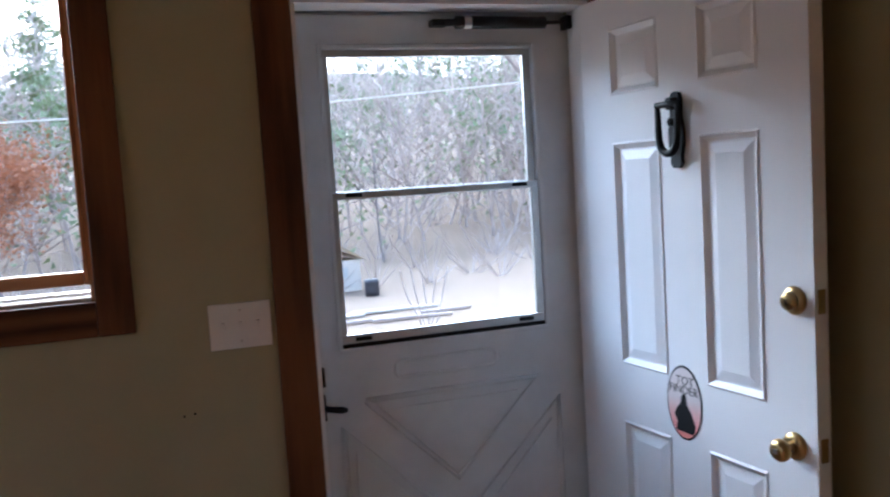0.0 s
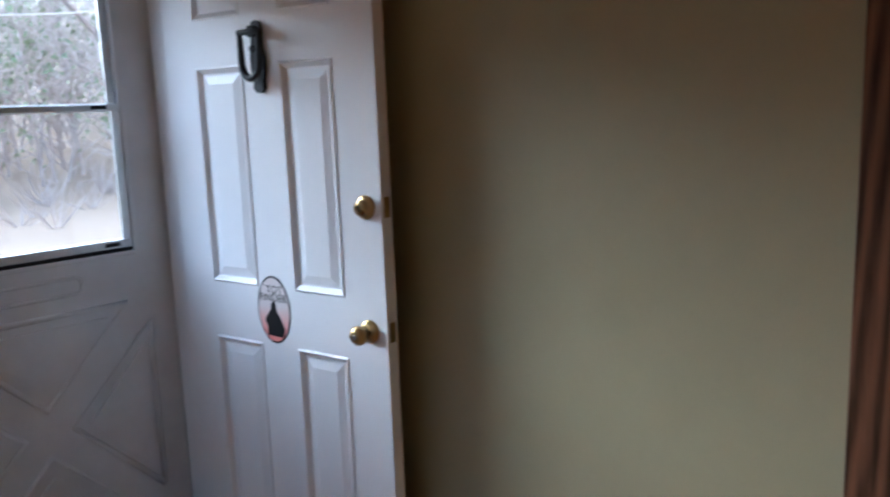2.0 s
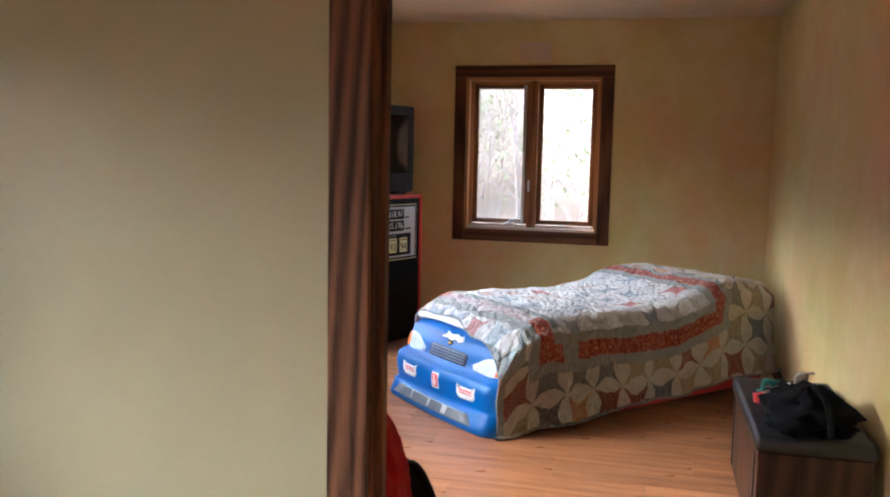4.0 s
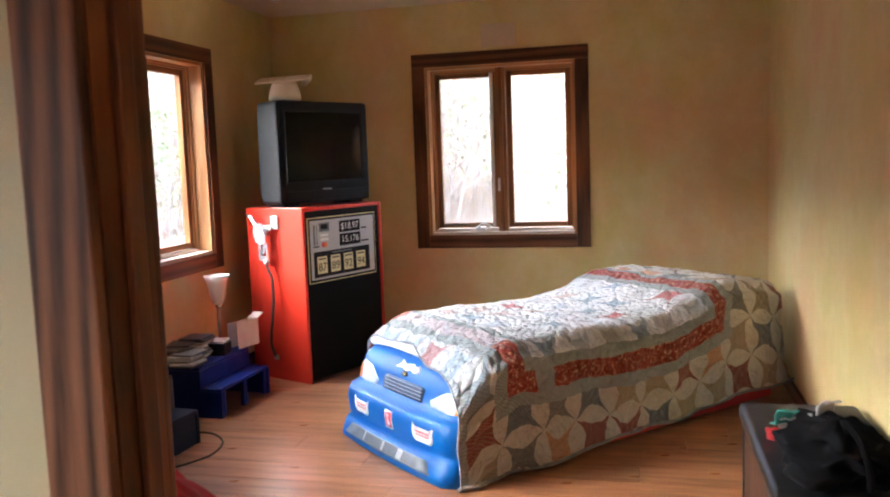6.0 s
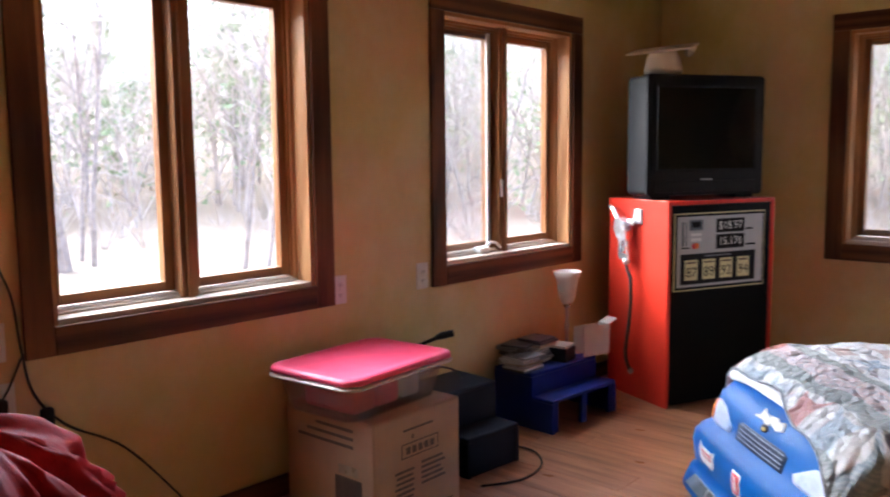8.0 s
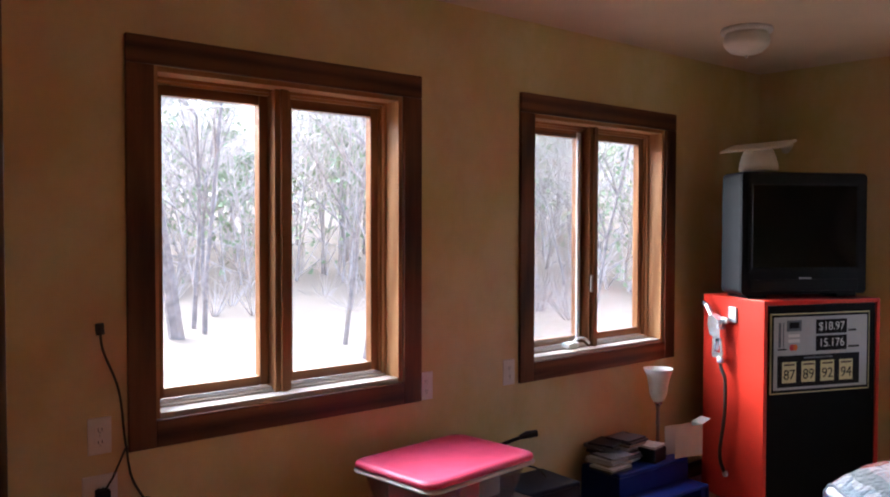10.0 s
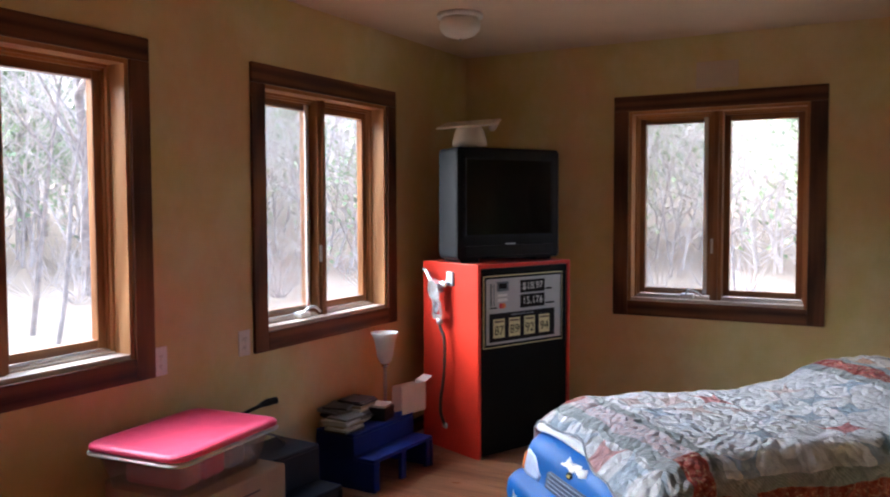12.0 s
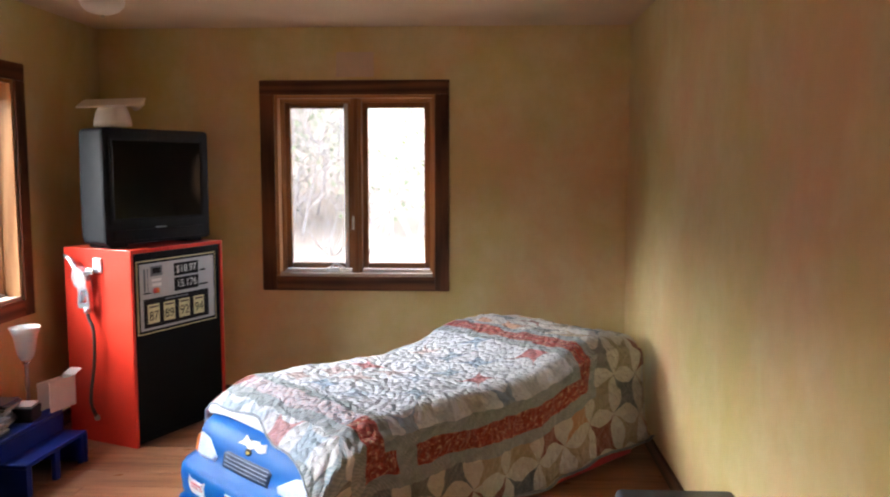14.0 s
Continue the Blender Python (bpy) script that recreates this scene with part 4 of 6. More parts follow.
def nose_patch(name, outline, mat, parent, out=0.003, label=""):
    """A thin moulded patch that follows the car's front; outline in (b, z)."""
    bm = bmesh.new()
    cb = sum(p[0] for p in outline) / len(outline)
    cz = sum(p[1] for p in outline) / len(outline)
    rings = []
    for k in (1.0, 0.75, 0.5, 0.25):
        rings.append([bm.verts.new(on_nose(cb + (b - cb) * k, cz + (z - cz) * k, out)) for b, z in outline])
    base = [bm.verts.new(on_nose(b, z, -0.004)) for b, z in outline]
    n = len(outline)
    for a, c in zip([base] + rings, rings):
        for k in range(n):
            bm.faces.new((a[k], a[(k + 1) % n], c[(k + 1) % n], c[k]))
    bm.faces.new(rings[-1])
    return part(name, bm, mat, parent, label, True)


def sub(outline, n=4):
    out = []
    for (x0, z0), (x1, z1) in zip(outline, outline[1:] + outline[:1]):
        out += [(x0 + (x1 - x0) * k / n, z0 + (z1 - z0) * k / n) for k in range(n)]
    return out


def car_bed():
    bed = thing("car_bed", BED, "blue plastic race-car bed with decals", "bed")
    bm = bmesh.new()
    nb = 40
    cols = []
    for i in range(nb + 1):
        b = BW * i / nb
        s = abs(2 * b / BW - 1)
        drop = 0.025 * max(0.0, (s - 0.8) / 0.2) ** 2
        cols.append([bm.verts.new((a + nose_back(b), b, max(0.0, z - drop * min(1, max(0, (z - 0.3) / 0.15))))) for a, z in NOSE])
    for p, q in zip(cols, cols[1:]):
        for k in range(len(NOSE) - 1):
            bm.faces.new((p[k], q[k], q[k + 1], p[k + 1]))
    for c in (cols[0], cols[-1]):
        tail = bm.verts.new((0.30, c[0].co.y, 0.0))
        bm.faces.new(c + [tail])
    part("front", bm, M_BLUE, bed, "", True)
    part("side_board", box((0.301, 0.0, 0.02), (BL, 0.035, 0.40), 0.012), M_BLUE, bed)
    part("side_board", box((0.301, BW - 0.035, 0.02), (BL, BW, 0.40), 0.012), M_BLUE, bed)
    part("headboard", box((BL - 0.03, 0.036, 0.02), (BL + 0.03, BW - 0.036, 0.60), 0.02), M_BLUE, bed)
    part("side_skirt", box((0.34, -0.006, 0.012), (BL - 0.02, -0.0005, 0.085), 0.002), M_DECALR, bed, "red lower side stripe")
    for s in (1, -1):
        f = lambda b: b if s == 1 else BW - b
        hl = nose_patch("headlight", sub([(f(0.030), 0.285), (f(0.035), 0.345), (f(0.080), 0.366), (f(0.165), 0.356), (f(0.262), 0.306), (f(0.250), 0.282), (f(0.12), 0.274)]), M_LENS, bed, 0.004, "pale headlight decal")
        nose_patch("turn_signal", sub([(f(0.033), 0.288), (f(0.037), 0.342), (f(0.072), 0.358), (f(0.080), 0.282)], 2), M_ORANGE, hl, 0.006, "orange turn signal decal")
    gr = nose_patch("grille", sub([(0.325, 0.282), (0.315, 0.336), (0.340, 0.348), (0.650, 0.348), (0.675, 0.336), (0.665, 0.282)]), M_GRILLE, bed, 0.003, "dark slatted grille")
    for z in (0.293, 0.308, 0.323, 0.338):
        part("slat", tube([on_nose(0.335 + 0.32 * k / 8, z, 0.004) for k in range(9)], 0.0026, 6), M_SLAT, gr)
    # emblem on the hood
    em = nose_patch("emblem", sub([(0.395, 0.396), (0.425, 0.415), (0.450, 0.405), (0.475, 0.416), (0.540, 0.410), (0.585, 0.420), (0.575, 0.402), (0.600, 0.392), (0.535, 0.394), (0.510, 0.384), (0.470, 0.396), (0.435, 0.386)], 2), M_DECALW, bed, 0.003, "white winged hood decal")
    nose_patch("emblem_badge", [(0.505 + 0.022 * math.cos(t), 0.374 + 0.013 * math.sin(t)) for t in [k * math.pi / 8 for k in range(16)]], M_INK, em, 0.005)
    nose_patch("emblem_badge", [(0.505 + 0.012 * math.cos(t), 0.371 + 0.006 * math.sin(t)) for t in [k * math.pi / 6 for k in range(12)]], M_GOLD, em, 0.007)
    # bumper decals, plain shapes
    for cb, w, h in ((0.215, 0.15, 0.075), (0.765, 0.15, 0.075)):
        dc = nose_patch("bumper_decal", sub([(cb + x, 0.183 + z) for x, z in [(-w / 2, -0.02), (-w / 2 + 0.02, -h / 2), (w / 2 - 0.02, -h / 2), (w / 2, -0.02), (w / 2, h / 2), (w / 2 - 0.02, h / 2 - 0.012), (-w / 2 + 0.02, h / 2 - 0.012), (-w / 2, h / 2)]], 2), M_DECALW, bed, 0.002, "white decal with a red mark")
        nose_patch("decal_mark", sub([(cb - 0.050, 0.174), (cb + 0.050, 0.174), (cb + 0.050, 0.196), (cb - 0.050, 0.196)], 3), M_DECALR, dc, 0.0032)
        for k in range(5):
            nose_patch("decal_mark", sub([(cb - 0.044 + k * 0.020, 0.179), (cb - 0.034 + k * 0.020, 0.179), (cb - 0.034 + k * 0.020, 0.191), (cb - 0.044 + k * 0.020, 0.191)], 1), M_DECALW, dc, 0.0044)
    dc = nose_patch("bumper_decal", sub([(0.458, 0.142), (0.522, 0.142), (0.522, 0.225), (0.458, 0.225)], 3), M_DECALW, bed, 0.002, "small red and white decal")
    nose_patch("decal_mark", sub([(0.465, 0.149), (0.515, 0.149), (0.515, 0.218), (0.465, 0.218)], 3), M_DECALR, dc, 0.0032)
    nose_patch("decal_mark", sub([(0.477, 0.160), (0.498, 0.157), (0.503, 0.208), (0.490, 0.208)], 2), M_DECALW, dc, 0.0044)
    # air dam
    ad = nose_patch("air_dam", sub([(0.12, 0.034), (0.17, 0.084), (0.84, 0.084), (0.89, 0.034)], 6), M_DGREY, bed, 0.003, "grey air dam decal")
    for b0, b1 in ((0.34, 0.38), (0.50, 0.515), (0.68, 0.69)):
        nose_patch("air_dam_light", sub([(b0, 0.040), (b1, 0.040), (b1, 0.080), (b0, 0.080)], 2), M_SILVER, ad, 0.005)
car_bed()


def bed_top(a, b):
    """Height of the bedclothes."""
    u = min(1.0, max(0.0, a / BL))
    z = 0.560 + 0.005 * math.exp(-((a - 0.35) / 0.2) ** 2) - 0.012 * math.exp(-((a - 1.0) / 0.3) ** 2)
    z += 0.105 / (1 + math.exp(-(a - 1.45) / 0.085))          # pillow
    z -= 0.045 / (1 + math.exp(-(a - 1.98) / 0.05))
    z -= 0.16 * max(0.0, 1 - a / 0.32) ** 2                       # down over the foot
    e = min(b, BW - b)
    z -= 0.035 * max(0.0, 1 - e / 0.10) ** 2
    return z + 0.010 * noise.noise(Vector((a * 3.1, b * 3.3, 0.3)))


mt = thing("mattress", BED, "white sheeted mattress under the quilt", "mattress")
part("mattress_body", box((0.16, 0.045, 0.401), (BL - 0.04, BW - 0.045, 0.500), 0.04, seg=4), M_SHEET, mt, "", True)
part("sheet_edge", tube(curve_points([(0.095, 0.22, 0.440), (0.105, 0.40, 0.455), (0.108, 0.60, 0.462), (0.110, 0.80, 0.462), (0.105, 0.93, 0.450)]), 0.020, 10), M_SHEET, mt, "white folded sheet edge", True)


def quilt_material():
    m, nt, b = material("patchwork_quilt", 0.9)
    uv = nt.nodes.new("ShaderNodeUVMap")
    sep = nt.nodes.new("ShaderNodeSeparateXYZ")
    nt.links.new(uv.outputs[0], sep.inputs[0])
    a, v = sep.outputs["X"], sep.outputs["Y"]      # metres along and across
    M = lambda op, *k: math_node(nt, op, *k)
    warp = noise_node(nt, uv.outputs[0], 7.0, 3, 0.5, 1)
    wsep = nt.nodes.new("ShaderNodeSeparateXYZ")
    nt.links.new(warp, wsep.inputs[0])
    a = M("ADD", a, M("MULTIPLY", M("SUBTRACT", wsep.outputs["X"], 0.5), 0.07))
    v = M("ADD", v, M("MULTIPLY", M("SUBTRACT", wsep.outputs["Y"], 0.5), 0.07))
    av = M("ABSOLUTE", v)
    d = M("MAXIMUM", M("SUBTRACT", av, 0.62), M("SUBTRACT", M("ABSOLUTE", M("SUBTRACT", a, 0.92)), 0.66))

    def petals(cell, fat):
        x, y = M("DIVIDE", M("ADD", a, 0.03), cell), M("DIVIDE", M("ADD", v, 0.02), cell)
        fx, fy = M("ABSOLUTE", M("SUBTRACT", x, M("ROUND", x))), M("ABSOLUTE", M("SUBTRACT", y, M("ROUND", y)))
        px = M("LESS_THAN", fx, M("MULTIPLY", M("ABSOLUTE", M("SINE", M("MULTIPLY", y, math.pi))), fat))
        py = M("LESS_THAN", fy, M("MULTIPLY", M("ABSOLUTE", M("SINE", M("MULTIPLY", x, math.pi))), fat))
        comb = nt.nodes.new("ShaderNodeCombineXYZ")
        nt.links.new(M("FLOOR", x), comb.inputs[0])
        nt.links.new(M("FLOOR", y), comb.inputs[1])
        wn2 = nt.nodes.new("ShaderNodeTexWhiteNoise")
        wn2.noise_dimensions = "2D"
        nt.links.new(comb.outputs[0], wn2.inputs["Vector"])
        return M("MAXIMUM", px, py), wn2.outputs["Value"]

    def scrap(val, *cols):
        n = nt.nodes.new("ShaderNodeValToRGB")
        n.color_ramp.interpolation = "CONSTANT"
        while len(n.color_ramp.elements) < len(cols):
            n.color_ramp.elements.new(0.5)
        for k, (e, c) in enumerate(zip(n.color_ramp.elements, cols)):
            e.position, e.color = k / len(cols), (*c, 1)
        nt.links.new(val, n.inputs[0])
        return n.outputs[0]

    vec = nt.nodes.new("ShaderNodeCombineXYZ")
    nt.links.new(a, vec.inputs[0])
    nt.links.new(v, vec.inputs[1])
    vec = vec.outputs[0]
    white = (0.53, 0.51, 0.46)
    big, bv = petals(0.205, 0.235)
    small, sv = petals(0.195, 0.29)
    ticking = M("GREATER_THAN", M("SINE", M("MULTIPLY", M("ADD", a, v), 420.0)), 0.1)
    outer = scrap(bv, (0.12, 0.15, 0.18), (0.48, 0.25, 0.13), (0.22, 0.045, 0.03), (0.30, 0.25, 0.17), (0.16, 0.17, 0.17), (0.36, 0.28, 0.18))
    outer = mix_node(nt, M("MULTIPLY", ticking, 0.35), outer, (0.30, 0.29, 0.27))
    creases = noise_node(nt, vec, 45, 4)
    white_t = mix_node(nt, ramp(nt, creases, (0.35, 0.0), (0.7, 0.6)), white, (0.46, 0.44, 0.40))
    outer = mix_node(nt, big, outer, white_t)
    # Top of the foot lighter and bluer: skylight put into the colour.
    foot = M("MULTIPLY", M("LESS_THAN", a, 0.30), M("LESS_THAN", av, 0.58))
    skylit = scrap(bv, (0.34, 0.41, 0.49), (0.28, 0.34, 0.41), (0.50, 0.48, 0.44), (0.44, 0.20, 0.19), (0.24, 0.29, 0.33), (0.40, 0.46, 0.53))
    skylit = mix_node(nt, M("MULTIPLY", ticking, 0.3), skylit, (0.46, 0.49, 0.52))
    skylit = mix_node(nt, big, skylit, mix_node(nt, ramp(nt, creases, (0.35, 0.0), (0.7, 0.5)), (0.60, 0.61, 0.62), (0.44, 0.46, 0.48)))
    outer = mix_node(nt, foot, outer, skylit)
    # Whites bluer than on the sides: skylight on the top is painted in.
    inner = scrap(sv, (0.28, 0.36, 0.48), (0.44, 0.46, 0.50), (0.25, 0.31, 0.40), (0.46, 0.36, 0.35), (0.40, 0.13, 0.13), (0.42, 0.48, 0.57))
    inner = mix_node(nt, small, inner, (0.58, 0.60, 0.64))
    inner = mix_node(nt, M("MULTIPLY", ramp(nt, noise_node(nt, vec, 60, 3), (0.5, 0.0), (0.65, 1.0)), 0.28), inner, (0.22, 0.26, 0.33))
    grey = mix_node(nt, M("MULTIPLY", ticking, 0.5), (0.24, 0.27, 0.28), (0.38, 0.41, 0.42))
    redn = noise_node(nt, vec, 55, 3, 0.7)
    red = ramp(nt, redn, (0.42, (0.22, 0.025, 0.018)), (0.55, (0.32, 0.05, 0.03)), (0.64, (0.52, 0.38, 0.26)))
    ends = M("LESS_THAN", M("ABSOLUTE", M("SUBTRACT", M("ABSOLUTE", M("SUBTRACT", a, 0.92)), 0.60)), 0.05)
    # Ring's red washed out at the foot: sunlight on the top put in.
    lightened = ramp(nt, redn, (0.42, (0.40, 0.42, 0.48)), (0.60, (0.50, 0.36, 0.36)), (0.70, (0.58, 0.56, 0.56)))
    ring = mix_node(nt, M("MULTIPLY", M("LESS_THAN", a, 0.45), M("LESS_THAN", av, 0.40)), red, lightened)
    gap = M("GREATER_THAN", M("ABSOLUTE", M("SUBTRACT", a, 0.42)), 0.05)
    band = mix_node(nt, M("MULTIPLY", gap, M("LESS_THAN", M("ABSOLUTE", M("SUBTRACT", d, 0.0)), 0.047)), grey, ring)
    col = mix_node(nt, M("GREATER_THAN", d, 0.105), mix_node(nt, M("GREATER_THAN", d, -0.10), inner, band), outer)
    hem = M("GREATER_THAN", av, 1.03)
    hem2 = M("LESS_THAN", a, 0.02)
    col = mix_node(nt, M("MAXIMUM", hem, hem2), col, grey)
    nt.links.new(col, b.inputs["Base Color"])
    # puffed quilting
    vor = nt.nodes.new("ShaderNodeTexVoronoi")
    vor.inputs["Scale"].default_value = 32
    nt.links.new(vec, vor.inputs["Vector"])
    hgt = M("ADD", M("MULTIPLY", vor.outputs["Distance"], -0.8), M("MULTIPLY", creases, 0.5))
    bump(nt, b, hgt, 1.0, 0.030)
    b.inputs["Sheen Weight"].default_value = 0.15
    return m


M_BIND = plain("grey_binding", (0.25, 0.27, 0.30), 0.9, vary=0.3, scale=40)


def quilt():
    q = thing("quilt", BED, "rumpled patchwork quilt with petals and red bands over the car bed", "quilt")
    bm = bmesh.new()
    uvl = bm.loops.layers.uv.new("UVMap")
    na, nv = 120, 130
    half = BW / 2
    hang_r, hang_l = 0.575, 0.50
    grid, uvs = [], []
    for i in range(na + 1):
        row, ur = [], []
        for j in range(nv + 1):
            v = -(half + hang_r) + (BW + hang_r + hang_l) * j / nv     # v < 0 on the room's side
            w = abs(v)
            a0 = -0.015 + 0.115 * min(1.0, max(0.0, (v + half - 0.05) / 0.5)) + 0.010 * math.sin(v * 14)
            a = a0 + (BL + 0.045 - a0) * i / na
            over = w - (half - 0.015)
            b = half + v
            if over <= 0:
                z = bed_top(a, b) + 0.004
                z -= 0.012 * max(0.0, 1 + over / 0.05) ** 2
                y = b
            else:
                edge = 0.0 if v < 0 else BW
                ztop = bed_top(a, edge) - 0.010
                r = 0.035
                if over < r * math.pi / 2:
                    y_out, dz = r * math.sin(over / r), r * (1 - math.cos(over / r))
                else:
                    y_out, dz = r, r + (over - r * math.pi / 2)
                fold = 0.014 * math.sin(a * 17 + 1.3 * math.sin(a * 5)) * min(1, over / 0.3) + 0.06 * (over / 0.55) ** 2 * (0.3 + 0.7 * min(1, a / 1.6))
                y = (-1 if v < 0 else 1) * (y_out - 0.015 + max(0.0, fold)) + edge
                floor_z = 0.012 + 0.10 * max(0.0, min(1.0, (a - 0.15) / 1.7)) + 0.010 * math.sin(a * 9)
                z = max(floor_z, ztop - dz)
            # foot: the side corner wraps a little round the front
            aa = a
            if a < 0.12 and v < -half:
                aa = a - 0.03 * min(1, over / 0.2)
            n1 = noise.noise(Vector((a * 6, v * 7, 2.1))) * 0.013 + noise.noise(Vector((a * 17, v * 19, 5.7))) * 0.009
            row.append(bm.verts.new((aa, y - (n1 if over > 0 and v < 0 else 0), max(0.008, z + (n1 if over <= 0 else 0)))))
            ur.append((a, v))
        grid.append(row)
        uvs.append(ur)
    for i in range(na):
        for j in range(nv):
            f = bm.faces.new((grid[i][j], grid[i + 1][j], grid[i + 1][j + 1], grid[i][j + 1]))
            for lp, (p, r) in zip(f.loops, ((i, j), (i + 1, j), (i + 1, j + 1), (i, j + 1))):
                lp[uvl].uv = uvs[p][r]
            f.smooth = True
    rim = [grid[i][0].co.copy() for i in range(na, -1, -1)] + [grid[0][j].co.copy() for j in range(1, nv + 1)]
    part("binding", tube(rim, 0.0045, 6), M_BIND, q, "grey striped edge binding", True)
    me = bpy.data.meshes.new("quilt_cloth")
    bm.to_mesh(me)
    bm.free()
    me.materials.append(quilt_material())
    ob = new("quilt_cloth", me)
    ob.parent = q
    so = ob.modifiers.new("thickness", "SOLIDIFY")
    so.thickness, so.offset = 0.010, -1
quilt()


# ---- bedroom: dark chest and the clothes on it ----
def chest():
    c = thing("storage_chest", pose(3.66, S + 0.03, 0), "dark storage chest with a black padded lid", "chest")
    w, d, h = 0.86, 0.41, 0.345
    part("body", box((0.012, 0.012, 0.0), (w - 0.012, d - 0.012, h), 0.006), M_TRUNKSIDE, c)
    part("lid", box((0, 0, h + 0.0005), (w, d, h + 0.065), 0.022, seg=4), M_TRUNK, c, "black padded vinyl lid", True)
    for x in (0.06, w - 0.09):
        part("corner_strap", box((x, d - 0.0115, 0.02), (x + 0.03, d - 0.007, h - 0.02), 0.001), M_TRUNK, c)
chest()


def heap(name, cx, cy, z0, rx, ry, h, seed, mat, label, category, power=2.2, crease=0.10, n=40, ridge=0.0):
    """A slumped soft heap of cloth with creases."""
    t = thing(name, pose(cx, cy, z0), label, category)
    bm = bmesh.new()
    rings = []
    for j in range(n // 2 + 1):
        f = j / (n // 2)
        prof = max(0.0, 1 - f ** power) ** (1 / power)
        ring = []
        for k in range(n):
            an = 2 * math.pi * k / n
            dirv = Vector((math.cos(an), math.sin(an), f * 1.5))
            wob = 1 + crease * noise.noise(dirv * 1.6 + Vector((seed, 0, 0))) + crease * 0.6 * noise.noise(Vector((an * 2.2, f * 7, seed))) + crease * 0.35 * abs(noise.noise(dirv * 7 + Vector((0, seed, 0))))
            if ridge:
                w3 = Vector((math.cos(an) * 2.1, math.sin(an) * 2.1, f * 3.2 + seed))
                w3 += Vector((noise.noise(w3), noise.noise(w3 + Vector((5, 1, 7))), noise.noise(w3 + Vector((2, 8, 3))))) * 0.7
                wob += ridge * (0.55 - 1.5 * abs(noise.noise(w3)) - 0.7 * abs(noise.noise(w3 * 2.3)) - 0.3 * abs(noise.noise(w3 * 5.1)))
            ring.append(bm.verts.new((rx * math.cos(an) * prof * wob, ry * math.sin(an) * prof * wob, max(0.0, h * f * (1 + 0.25 * crease * noise.noise(dirv * 3))))))
        rings.append(ring)
    for a, c in zip(rings, rings[1:]):
        for k in range(n):
            bm.faces.new((a[k], a[(k + 1) % n], c[(k + 1) % n], c[k]))
    bm.faces.new(rings[0][::-1])
    bmesh.ops.remove_doubles(bm, verts=bm.verts, dist=1e-4)
    part("cloth", bm, mat, t, "", True)
    return t


bag = heap("clothes_heap", 3.91, -0.46, 0.411, 0.28, 0.155, 0.13, 3.0, M_BLKBAG, "heap of black clothes with teal and red scraps", "clothes", 1.7, 0.5, 56)
for nm, lo, ang, mat in (("teal_scrap", (0.195, 0.125, 0.075), 20, M_TEAL), ("red_scrap", (0.170, 0.150, 0.022), -15, M_DECALR), ("pale_scrap", (0.215, 0.110, 0.045), 5, M_DECALW), ("pale_scrap", (0.10, 0.02, 0.135), 30, M_DECALW)):
    bm = bmesh.new()
    g = [[bm.verts.new((0.095 * (i / 6 - 0.5), 0.060 * (j / 4 - 0.5), 0.016 * noise.noise(Vector((i * 0.9, j * 0.8, lo[0] * 50))) + 0.012 * math.sin(i))) for j in range(5)] for i in range(7)]
    for i in range(6):
        for j in range(4):
            bm.faces.new((g[i][j], g[i + 1][j], g[i + 1][j + 1], g[i][j + 1]))
    bmesh.ops.transform(bm, matrix=Matrix.Translation(lo) @ Matrix.Rotation(radians(ang), 4, "Z") @ Matrix.Rotation(radians(35), 4, "Y"), verts=bm.verts)
    bmesh.ops.solidify(bm, geom=bm.faces[:], thickness=0.004)
    part(nm, bm, mat, bag, "", True)
part("strap", tube(curve_points([(-0.10, 0.0, 0.13), (-0.16, 0.02, 0.17), (-0.24, 0.0, 0.15), (-0.26, -0.02, 0.08), (-0.24, -0.03, 0.01)]), 0.010, 8), M_BLKBAG, bag, "black strap", True)

# ---- bedroom: black sack and red beanbag by the doorway ----
heap("black_sack", 3.07, 0.935, 0.0, 0.13, 0.17, 0.41, 11.0, M_BLKBAG, "full black cloth sack on the floor", "sack", 3.0, 0.10, 48)
heap("red_cushion", 2.53, 1.00, 0.0, 0.250, 0.31, 0.82, 19.0, M_REDBAG, "slumped red nylon floor cushion beside the beanbag", "cushion", 2.8, 0.14, 90, ridge=0.14)
heap("red_beanbag", 2.62, 1.95, 0.0, 0.350, 0.58, 0.77, 7.0, M_REDBAG, "crumpled red nylon beanbag against the wall", "beanbag", 2.6, 0.22, 170, ridge=0.40)


